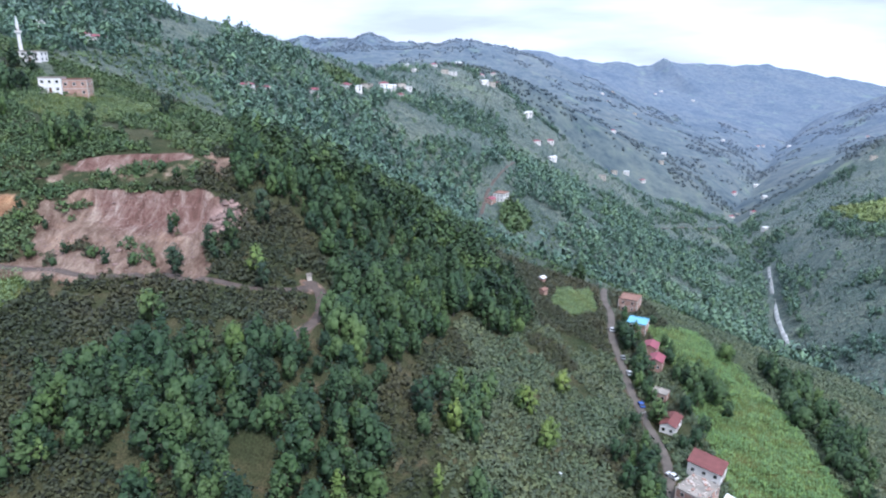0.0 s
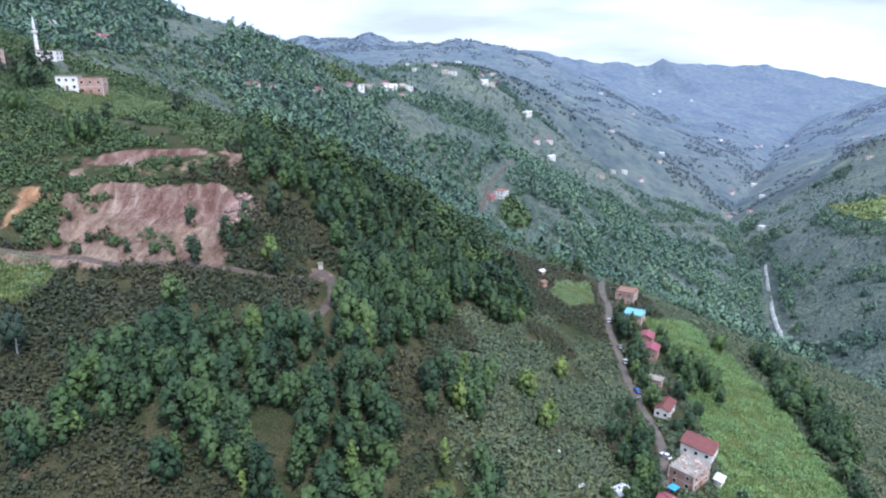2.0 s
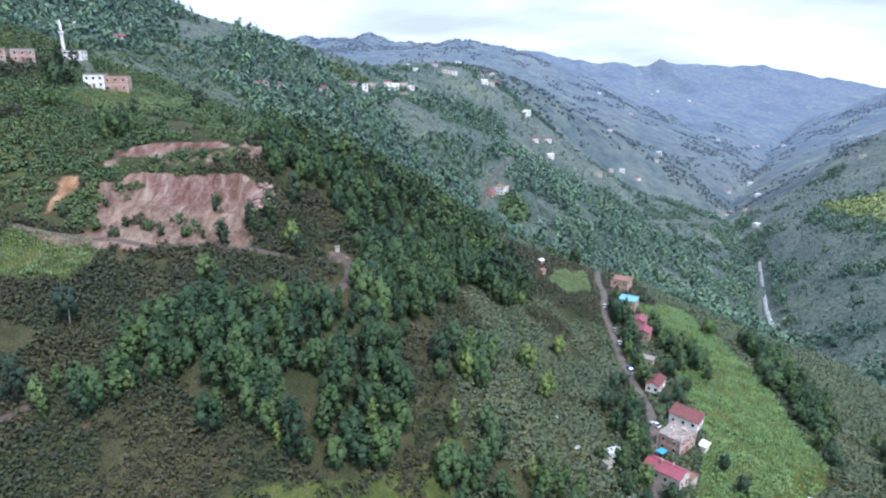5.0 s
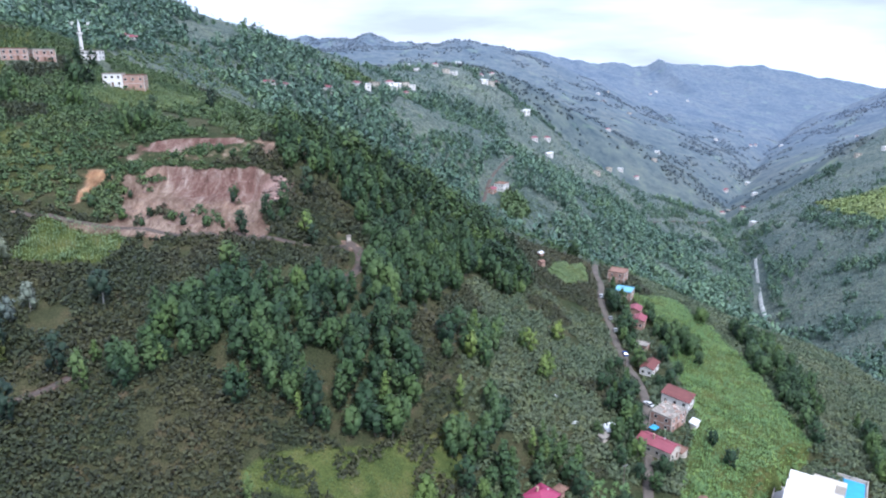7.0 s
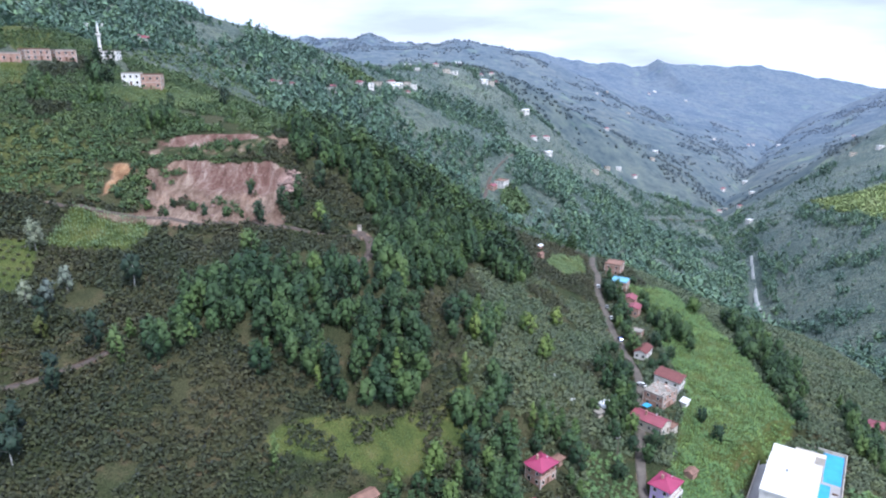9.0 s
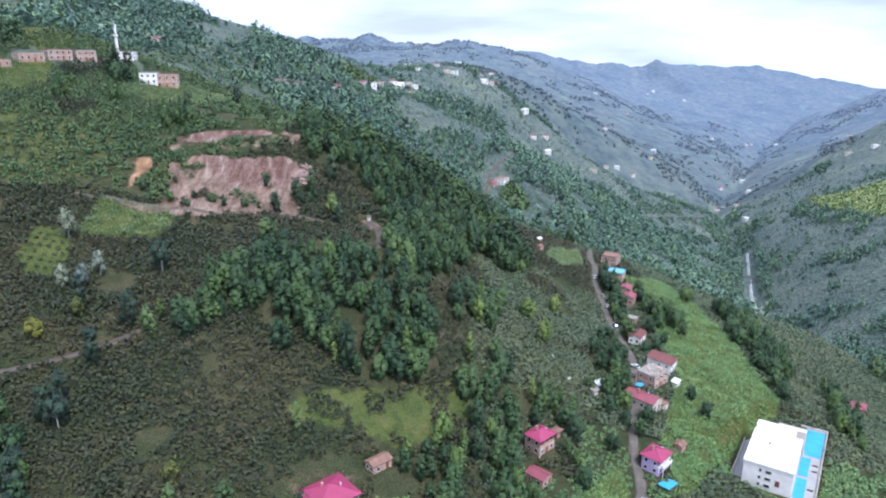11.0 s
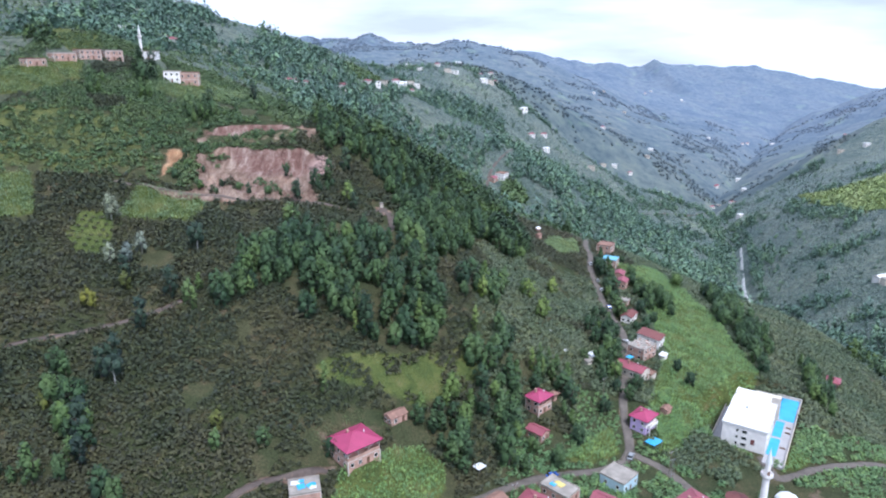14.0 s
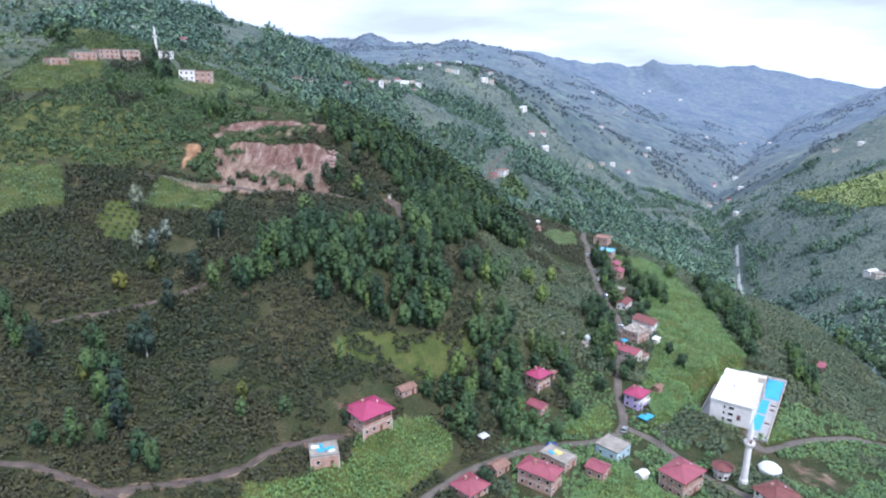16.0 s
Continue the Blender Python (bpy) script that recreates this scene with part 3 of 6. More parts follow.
# building plots: key, x, y, length, depth, turn in degrees, height of the eaves, roof, wall paint, roof paint
PLOTS = [
    ("hill_house", -40.3, 70.4, 12.6, 11.6, 40, 6.3, "hip", "brick", "magenta"),
    ("box_house", -52.4, 55.0, 8.6, 7.2, 15, 3.9, "flat", "brick", "concrete"),
    ("brick_shed", -29.0, 86.4, 7.0, 4.6, 42, 2.4, "gable", "brick", "tile"),
    ("lane_house", 64.8, 72.8, 13.0, 10.6, 37, 6.9, "hip", "brick", "crimson"),
    ("lilac_villa", 63.2, 120.6, 9.4, 8.0, 45, 5.6, "hip", "lilac", "magenta"),
    ("blue_house", 45.6, 89.0, 9.3, 9.3, 44, 4.1, "flat", "sky", "concrete"),
    ("pink_house", 21.6, 114.0, 8.8, 7.4, 43, 5.6, "hip", "brick", "magenta"),
    ("pink_annexe", 19.7, 101.9, 5.4, 7.2, 46, 2.8, "gable", "brick", "crimson"),
    ("long_house", 67.5, 152.0, 7.4, 13.0, 44, 3.8, "gable", "cream", "crimson"),
    ("unfinished_house", 76.3, 168.6, 10.4, 8.6, 42, 5.6, "rubble", "brick", "concrete"),
    ("white_house", 85.3, 183.5, 9.0, 11.0, 54, 4.6, "pent", "white", "maroon"),
    ("corner_house", -7.9, 57.5, 9.4, 9.2, 44, 3.0, "hip", "brick", "crimson"),
    ("road_house", 15.2, 65.2, 8.4, 13.4, 54, 6.0, "hip", "brick", "crimson"),
    ("tarp_house", 23.4, 77.8, 7.0, 10.6, 46, 3.2, "flat", "brick", "concrete"),
    ("little_house", 36.9, 75.0, 6.6, 7.2, 52, 3.3, "gable", "brick", "crimson"),
    ("round_villa", 82.6, 81.1, 6.4, 6.4, 33, 4.3, "round", "white", "maroon"),
    ("mosque", 92.8, 64.0, 11.5, 10.0, 22, 4.6, "hip", "white", "maroon"),
    ("sheet_shed", 101.8, 85.0, 7.4, 7.0, 28, 2.2, "tent", "white", "white"),
    ("brown_shed", 2.0, 68.0, 6.5, 5.0, 40, 2.5, "gable", "brick", "tile"),
    ("white_shed", 52.7, 76.6, 4.2, 3.6, 35, 1.9, "gable", "white", "white"),
    ("white_shack", 50.2, 152.6, 5.0, 4.6, 30, 2.4, "gable", "white", "white"),
    ("leanto", 87.0, 170.0, 4.6, 3.0, 50, 2.0, "pent", "white", "white"),
    ("villa_shed", 75.5, 131.0, 4.4, 3.6, 45, 2.1, "gable", "brick", "tile"),
    ("long_annexe", 75.0, 152.0, 4.6, 4.2, 44, 3.0, "flat", "cream", "tile"),
    ("lower_shack", 47.6, 148.4, 3.8, 3.0, 40, 1.7, "pent", "cream", "concrete"),
    ("kiosk", 28.5, 121.5, 3.6, 3.4, 45, 2.6, "hip", "brick", "tile"),
    ("red_house", 82.2, 209.5, 10.0, 6.0, 56, 3.2, "gable", "white", "maroon"),
    ("low_house", 85.3, 231.0, 5.0, 6.0, 56, 2.8, "flat", "brick", "concrete"),
    ("brick_house", 90.5, 254.0, 8.0, 6.5, 62, 4.4, "gable", "brick", "crimson"),
    ("row_house", 92.0, 266.5, 7.5, 6.5, 62, 4.4, "gable", "brick", "crimson"),
    ("blue_roof_house", 92.8, 290.0, 9.0, 9.0, 62, 5.0, "flat", "brick", "azure"),
    ("terrace_house", 97.0, 319.0, 10.0, 9.5, 60, 6.4, "flat", "brick", "tile"),
    ("valley_house", 184.9, 197.1, 7.6, 6.6, 55, 3.4, "hip", "brick", "crimson"),
    ("hill_mosque_house", -168.3, 292.0, 9.0, 8.0, 12, 6.0, "flat", "white", "concrete"),
    ("hill_block", -160.0, 296.0, 10.5, 8.5, 12, 7.0, "flat", "brick", "tile"),
    ("row_block_west", -222.4, 250.0, 10.0, 7.0, 58, 3.4, "flat", "brick", "tile"),
    ("row_block", -215.5, 265.0, 12.0, 7.0, 55, 4.2, "flat", "brick", "concrete"),
    ("row_block_mid", -209.0, 279.0, 12.0, 7.0, 55, 5.0, "flat", "brick", "tile"),
    ("row_block_east", -201.5, 291.0, 10.0, 7.0, 50, 5.4, "flat", "brick", "concrete"),
    ("hill_mosque", -192.5, 322.0, 9.5, 8.0, 5, 4.5, "flat", "white", "concrete"),
    ("bend_hut", 51.0, 320.0, 4.0, 3.5, 50, 2.6, "gable", "brick", "white"),
    ("bend_shed", 48.0, 296.0, 4.0, 3.6, 50, 2.6, "gable", "brick", "tile"),
    ("track_hut", -41.0, 191.0, 1.7, 1.6, 20, 1.7, "flat", "cream", "concrete"),
    ("far_house", 50.3, 556.0, 11.0, 10.0, 57, 7.0, "flat", "white", "tile"),
    ("far_annexe", 40.0, 540.0, 9.0, 7.0, 57, 3.4, "gable", "brick", "crimson"),
]
HOTEL = (107.9, 127.8, 146.0)
PADS = [(x, y, 0.5 * max(w, d), float(swells(np.array([x]), np.array([y]))[0])) for _, x, y, w, d, *_ in PLOTS]  # levelled for the buildings
PADS += [(111, 130, 19, 56.4), (127, 149, 15, 56.4)]


def land(x, y):
    """Height of the ground, with the roads and building plots levelled into it."""
    x, y = np.asarray(x, float), np.asarray(y, float)
    z = swells(x, y)
    for name, half, paved, line in ROADS:
        px, py = np.array(line).T
        near = (x > px.min() - 8) & (x < px.max() + 8) & (y > py.min() - 8) & (y < py.max() + 8)
        if near.any():
            xs, ys = x[near], y[near]
            d, run = along(xs, ys, line)
            steps = np.r_[0, np.cumsum(np.hypot(np.diff(px), np.diff(py)))]
            level = np.interp(run, steps, swells(px, py))
            k = np.clip((half + 4.5 - d) / 4.0, 0, 1)
            k = k * k * (3 - 2 * k)
            z[near] = z[near] * (1 - k) + level * k
    for cx, cy, reach, level in PADS:
        d = np.hypot(x - cx, y - cy)
        k = np.clip((reach + 3.5 - d) / 3.5, 0, 1)
        k = k * k * (3 - 2 * k)
        z = z * (1 - k) + level * k
    return z


def at(x, y):
    return float(land(np.array([x]), np.array([y]))[0])


# ---- mesh helpers ----
def mesh_from(name, verts, faces, mats, smooth=False, normals=None, marks=()):
    """A mesh from numpy arrays; faces all of one size; marks: named values for each vertex."""
    me = bpy.data.meshes.new(name)
    verts, faces = np.asarray(verts, np.float32), np.asarray(faces, np.int32)
    me.vertices.add(len(verts))
    me.vertices.foreach_set("co", verts.ravel())
    k = faces.shape[1]
    me.loops.add(faces.size)
    me.loops.foreach_set("vertex_index", faces.ravel())
    me.polygons.add(len(faces))
    me.polygons.foreach_set("loop_start", np.arange(0, faces.size, k, dtype=np.int32))
    if smooth or normals is not None:
        me.polygons.foreach_set("use_smooth", np.ones(len(faces), bool))
    me.update(calc_edges=True)
    me.validate()
    for key, v in marks:
        me.attributes.new(key, "FLOAT", "POINT").data.foreach_set("value", np.asarray(v, np.float32))
    if normals is not None:
        me.attributes.new("custom_normal", "FLOAT_VECTOR", "POINT").data.foreach_set("vector", np.asarray(normals, np.float32).ravel())
    for m in mats if isinstance(mats, (list, tuple)) else [mats]:
        me.materials.append(m)
    return me


def grid_faces(nx, ny):
    a = (np.arange(ny - 1)[:, None] * nx + np.arange(nx - 1)[None]).ravel()
    return np.stack([a, a + 1, a + nx + 1, a + nx], 1)


def spaced(lo, hi, step, first, last, grow):
    """Coordinates that are close together from lo to hi and spread out beyond."""
    mid = list(np.arange(lo, hi + 0.1, step))
    s, v, right = step, mid[-1], []
    while v < last:
        s = min(s * grow, 60)
        v += s
        right.append(v)
    s, v, left = step, lo, []
    while v > first:
        s = min(s * grow, 60)
        v -= s
        left.append(v)
    return np.array(left[::-1] + mid + right)


# ---- ground ----
def soft_mask(x, y, polys, reach=2.0):
    m = np.zeros(x.shape)
    for p in polys:
        a = np.array(p)
        near = (x > a[:, 0].min() - reach) & (x < a[:, 0].max() + reach) & (y > a[:, 1].min() - reach) & (y < a[:, 1].max() + reach)
        if near.any():
            xs, ys = x[near], y[near]
            d, _ = along(xs, ys, p + p[:1])
            d = np.where(inside(xs, ys, p), d, -d)
            m[near] = np.maximum(m[near], np.clip(0.5 + d / (2 * reach), 0, 1))
    return m


def frayed(x, y):
    """Positions pushed about, so that an outline drawn with them is ragged."""
    return x + 3.5 * value_noise(x, y, 11, 61) + 1.8 * value_noise(x, y, 4, 62), y + 2.6 * value_noise(x, y, 12, 63) + 1.6 * value_noise(x, y, 4.5, 64)


def build_ground():
    gx = spaced(-215, 215, 2.1, -1700, 2300, 1.06)
    gy = spaced(20, 330, 2.1, -700, 1245, 1.05)
    # closer steps where the slide has torn the slope open
    gx = np.unique(np.r_[gx[(gx < -146) | (gx > -58)], np.arange(-146, -58, 0.75)])
    gy = np.unique(np.r_[gy[(gy < 168) | (gy > 246)], np.arange(168, 246, 0.8)])
    X, Y = np.meshgrid(gx, gy)
    x, y = X.ravel(), Y.ravel()
    z = land(x, y)
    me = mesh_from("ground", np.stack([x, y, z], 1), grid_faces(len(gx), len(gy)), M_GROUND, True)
    wx, wy = frayed(x, y)
    bare = np.maximum(soft_mask(wx, wy, [SLIDE], 2.5), 0.72 * soft_mask(wx, wy, [OCHRE], 3))
    bare = np.maximum(bare, 0.42 * soft_mask(x, y, [SLIDE_TOP], 4))
    bare = np.maximum(bare, 0.45 * soft_mask(wx, wy, YARDS, 3.5))
    bare = np.maximum(bare, 0.6 * soft_mask(wx, wy, [GULLY, RUNNEL], 2.5))
    d, _ = along(x, y, SCARP_HIGH)
    bare = np.maximum(bare, np.clip((4.5 - d) / 3.0, 0, 0.62))
    for name, half, paved, line in ROADS:
        d, _ = along(x, y, line)
        if name not in ("far_road", "valley_track"):
            bare = np.maximum(bare, np.clip((half + 2.0 - d) / 2.4, 0, 1) * (0.5 if paved else 0.68))
    # wooded and remote rise with distance and carry the haze put into colour and sheen
    for key, v in (("bare", bare), ("field", np.maximum(soft_mask(x, y, list(MAIZE.values()) + MEADOWS, 2.5), 0.42 * soft_mask(x, y, [SLIDE_TOP], 5) + 0.5 * soft_mask(wx, wy, [YOUNG], 6))), ("ochre", soft_mask(wx, wy, [OCHRE], 2)), ("rock", soft_mask(x, y, [ROCK], 2)),
                   ("cliff", np.maximum(soft_mask(x, y, [CLIFF], 3.0), np.clip((7 - along(x, y, SCARP_HIGH)[0]) / 3, 0, 1))),
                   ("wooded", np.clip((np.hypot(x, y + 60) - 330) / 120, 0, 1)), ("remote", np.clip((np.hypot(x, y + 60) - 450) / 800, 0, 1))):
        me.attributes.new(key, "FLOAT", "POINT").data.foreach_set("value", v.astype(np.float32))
    tagged(new("ground", me), "steep green hillside with reddish soil and grass", "hillside", kind="structure")


KNOLLS = [(1431, 4369, 30, 90), (2124, 4530, 26, 150)]
# humps and saddles along the two skyline crests: x, y, height, and x, height
NEAR_CREST = [(-594, 2808, 18), (-558, 2794, 18), (-540, 2906, -3), (-495, 2878, -4), (-441, 2892, -2), (-369, 2808, -9), (-333, 2766, 2), (-297, 2752, 17), (-261, 2934, 13), (-225, 2920, -7), (-162, 2808, -3), (-117, 2808, -4), (-54, 2612, -3), (-9, 2654, -10), (18, 2640, 3), (63, 2640, 13), (108, 2640, 12), (135, 2682, 9), (180, 2766, 7), (216, 2640, 2), (261, 2654, 2)]
FAR_CREST = [(440, 0), (540, -12), (639, -16), (711, -31), (774, -64), (873, -97), (927, -83), (1017, -100), (1062, -104), (1179, -76), (1224, -79), (1296, -107), (1386, -81), (1449, -25), (1458, -14), (1503, -25), (1620, -34), (1728, -14), (1827, -9), (1962, 5), (2060, 0)]


def backdrop_height(x, y):
    z = swells(x, y) + 1.0 * value_noise(x, y, 22, 9) + 5 * value_noise(x, y, 80, 10) + np.clip((y - 2000) / 500, 0, 1) * (6 * value_noise(x, y, 60, 13) + 4 * value_noise(x, y, 28, 14))
    for kx, ky, h, r in KNOLLS:
        z += h * np.exp(-((x - kx) ** 2 + (y - ky) ** 2) / r ** 2)
    for kx, ky, h in NEAR_CREST:
        z += h * np.exp(-((x - kx) / 34) ** 2 - ((y - ky) / 260) ** 2)
    z += np.interp(x, *np.array(FAR_CREST, float).T) * np.exp(-((y - 4300) / 600) ** 2)
    return z


# weight of the painted haze, by distance
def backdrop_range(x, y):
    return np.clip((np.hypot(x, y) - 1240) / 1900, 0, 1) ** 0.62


def build_backdrop():
    """Hills beyond the near valley, one sheet to the skyline."""
    gx = spaced(-500, 1900, 11.0, -1500, 4000, 1.05)
    gy, v, s = [], 1236.0, 9.0
    while v < 4560:
        gy.append(v)
        v += s
        s = min(s * 1.012, 24)
    gy = np.array(gy)
    X, Y = np.meshgrid(gx, gy)
    x, y = X.ravel(), Y.ravel()
    z = backdrop_height(x, y)
    z = np.where(y < 1240, z - 4, z)
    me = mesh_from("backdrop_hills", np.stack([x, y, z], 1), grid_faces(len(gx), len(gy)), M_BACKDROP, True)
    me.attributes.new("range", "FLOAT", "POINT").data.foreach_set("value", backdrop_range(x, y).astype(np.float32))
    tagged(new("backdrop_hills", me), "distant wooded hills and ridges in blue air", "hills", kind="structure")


build_ground()
build_backdrop()


def farthest_range():
    """A last range behind the valley's mouth, its paleness a haze painted into colour and glow."""
    x = np.arange(1900, 4300, 40.0)
    crest = 62 + 38 * value_noise(x, x * 0, 420, 21) + 12 * value_noise(x, x * 0, 120, 22) - 0.03 * (x - 1900)
    rows = [np.stack([x, 4480 + 0 * x, -500 + 0 * x], 1), np.stack([x, 4520 + 0 * x, crest], 1), np.stack([x, 4700 + 0 * x, -500 + 0 * x], 1)]
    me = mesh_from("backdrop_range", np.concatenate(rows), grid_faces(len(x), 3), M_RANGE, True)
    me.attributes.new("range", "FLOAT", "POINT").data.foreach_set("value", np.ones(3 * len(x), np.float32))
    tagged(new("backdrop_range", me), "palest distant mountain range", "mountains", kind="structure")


farthest_range()


def ribbon(name, line, half, mat, label, category, lift=0.1):
    """A band laid on the ground along a line, with turned-down sides."""
    pts = []
    for (xa, ya), (xb, yb) in zip(line, line[1:]):
        n = max(1, int(math.hypot(xb - xa, yb - ya) / 1.5))
        pts += [(xa + (xb - xa) * k / n, ya + (yb - ya) * k / n) for k in range(n)]
    p = np.array(pts + [line[-1]])
    t = np.gradient(p, axis=0)
    t /= np.hypot(t[:, 0], t[:, 1])[:, None]
    side = np.stack([t[:, 1], -t[:, 0]], 1)
    wob = 1 + 0.12 * value_noise(p[:, 0], p[:, 1], 7, 12)
    offs = (-1.0, -0.96, -0.5, 0.0, 0.5, 0.96, 1.0)
    v = []
    for k, o in enumerate(offs):
        q = p + side * (o * half * wob)[:, None]
        z = land(q[:, 0], q[:, 1]) + (lift if 0 < k < 6 else -0.4) + (0.05 if k == 3 else 0)
        v.append(np.c_[q, z])
    v = np.stack(v, 1).reshape(-1, 3)
    return tagged(new(name, mesh_from(name, v, grid_faces(7, len(p)), mat, True)), label, category, kind="structure")


for name, half, paved, line in ROADS:
    ribbon("road" if paved else "track", line, half, M_ASPHALT if paved else M_DIRT,
           "narrow worn asphalt village road" if paved else "unpaved reddish dirt track on the hillside", "road" if paved else "track")
RIVER = rounded([(482, 925), (460, 875), (434, 816), (406, 751), (374, 678), (356, 625), (340, 590)])
ribbon("water", RIVER, 1.9, M_WATER, "pale shallow stream at the valley's bottom", "stream", 1.2)

# ---- building kit ----
def part(name, bm, mat, parent, label=""):
    """Links a bmesh, or a finished mesh, as one object under a thing or a part."""
    if isinstance(bm, bmesh.types.BMesh):
        me = bpy.data.meshes.new(name)
        bm.normal_update()
        bm.to_mesh(me)
        bm.free()
        me.materials.append(mat)
    else:
        me = bm
    ob = new(name, me)
    ob.parent = parent
    return tagged(ob, label) if label else ob


def block(bm, x0, x1, y0, y1, z0, z1):
    v = [bm.verts.new(p) for p in ((x0, y0, z0), (x1, y0, z0), (x1, y1, z0), (x0, y1, z0), (x0, y0, z1), (x1, y0, z1), (x1, y1, z1), (x0, y1, z1))]
    for f in ((0, 3, 2, 1), (4, 5, 6, 7), (0, 1, 5, 4), (1, 2, 6, 5), (2, 3, 7, 6), (3, 0, 4, 7)):
        bm.faces.new([v[k] for k in f])
    return bm


def blocks(*rows):
    bm = bmesh.new()
    for r in rows:
        block(bm, *r)
    return bm


def solid(points, faces):
    bm = bmesh.new()
    v = [bm.verts.new(p) for p in points]
    for f in faces:
        bm.faces.new([v[k] for k in f])
    bmesh.ops.recalc_face_normals(bm, faces=bm.faces)
    return bm


def lathe(rings, sides=16):
    """A turned body from (radius, height) rings."""
    bm = bmesh.new()
    rows = [[bm.verts.new((r * math.cos(k * 2 * math.pi / sides), r * math.sin(k * 2 * math.pi / sides), z)) for k in range(sides)] for r, z in rings]
    for a, b in zip(rows, rows[1:]):
        for k in range(sides):
            bm.faces.new((a[k], a[(k + 1) % sides], b[(k + 1) % sides], b[k]))
    bm.faces.new(rows[0][::-1])
    bm.faces.new(rows[-1])
    return bm


def as_mesh(name, bm, mat):
    me = bpy.data.meshes.new(name)
    bm.normal_update()
    bm.to_mesh(me)
    bm.free()
    me.materials.append(mat)
    return me


# one window, 1 m by 1 m, facing -y, with its pane set back in the frame
def ring_frame():
    """A window frame as one closed ring."""
    pts = [(x, y, z) for y in (-0.09, 0.05) for x, z in ((-0.5, -0.5), (0.5, -0.5), (0.5, 0.5), (-0.5, 0.5), (-0.41, -0.42), (0.41, -0.42), (0.41, 0.42), (-0.41, 0.42))]
    faces = []
    for k in range(4):
        q = (k + 1) % 4
        faces += [(k, q, q + 4, k + 4), (k + 8, k + 12, q + 12, q + 8), (k, k + 8, q + 8, q), (k + 4, q + 4, q + 12, k + 12)]
    return solid(pts, faces)


FRAME_MESH = as_mesh("window_frame", ring_frame(), M_FRAME)
PANE_MESH = as_mesh("window_pane", blocks((-0.42, 0.42, -0.04, 0.02, -0.43, 0.43)), M_GLASS)


def window(parent, x, y, z, turn, w=1.2, h=1.35):
    ob = new("window", FRAME_MESH)
    ob.parent = parent
    ob.matrix_basis = pose(x, y, z, 0, 0, turn) @ Matrix.Diagonal((w, 1, h, 1))
    part("pane", PANE_MESH, None, ob)
    return ob


def roof_body(kind, a, b, h, t=0.2):
    """Roof over eaves of half length a and half depth b."""
    if kind in ("flat", "rubble"):
        bm = blocks((-a, a, -b, b, h, h + 0.22))
        if kind == "flat":
            for r in ((-a, a, -b, -b + 0.2), (-a, a, b - 0.2, b), (-a, -a + 0.2, -b + 0.2, b - 0.2), (a - 0.2, a, -b + 0.2, b - 0.2)):
                block(bm, *r, h + 0.22, h + 0.5)
        return bm
    if kind == "pent":
        p = [(-a, -b, h), (a, -b, h), (a, b, h + 0.26 * b), (-a, b, h + 0.26 * b)]
        return solid(p + [(x, y, z + t) for x, y, z in p], ((0, 3, 2, 1), (4, 5, 6, 7), (0, 1, 5, 4), (1, 2, 6, 5), (2, 3, 7, 6), (3, 0, 4, 7)))
    rise = 0.42 * min(a, b)
    if kind == "gable":
        if a >= b:
            p = [(-a, -b, h), (a, -b, h), (a, b, h), (-a, b, h), (-a, 0, h + rise), (a, 0, h + rise)]
            q = [(x, y, z + t) for x, y, z in p]
            return solid(p + q, ((0, 4, 5, 1), (3, 2, 5, 4), (6, 7, 11, 10), (9, 10, 11, 8), (0, 1, 7, 6), (2, 3, 9, 8), (0, 6, 10, 4), (4, 10, 9, 3), (1, 5, 11, 7), (5, 2, 8, 11)))
        p = [(-a, -b, h), (a, -b, h), (a, b, h), (-a, b, h), (0, -b, h + rise), (0, b, h + rise)]
        q = [(x, y, z + t) for x, y, z in p]
        return solid(p + q, ((0, 3, 5, 4), (1, 4, 5, 2), (6, 10, 11, 9), (7, 8, 11, 10), (0, 6, 9, 3), (1, 2, 8, 7), (0, 4, 10, 6), (4, 1, 7, 10), (3, 9, 11, 5), (5, 11, 8, 2)))
    run = abs(a - b)
    r = [(-run, 0), (run, 0)] if a >= b else [(0, -run), (0, run)]
    if run < 0.3:
        r = [(-0.3, 0), (0.3, 0)]
    p = [(-a, -b, h), (a, -b, h), (a, b, h), (-a, b, h), (-a, -b, h + t), (a, -b, h + t), (a, b, h + t), (-a, b, h + t), (*r[0], h + t + rise), (*r[1], h + t + rise)]
    if a >= b or run < 0.3:
        top = ((4, 5, 9, 8), (5, 6, 9), (6, 7, 8, 9), (7, 4, 8))
    else:
        top = ((4, 5, 8), (5, 6, 9, 8), (6, 7, 9), (7, 4, 8, 9))
    return solid(p, ((0, 3, 2, 1), (0, 1, 5, 4), (1, 2, 6, 5), (2, 3, 7, 6), (3, 0, 4, 7)) + top)


WALL_WORDS = {"brick": "bare reddish brick", "white": "white plastered", "cream": "cream plastered", "lilac": "lilac painted", "sky": "pale blue painted"}
ROOF_WORDS = {"magenta": "bright magenta sheet roof", "crimson": "faded crimson sheet roof", "maroon": "maroon tiled roof", "tile": "weathered orange tiled roof", "concrete": "flat bare concrete roof", "azure": "flat sky-blue roof", "white": "white sheet roof"}


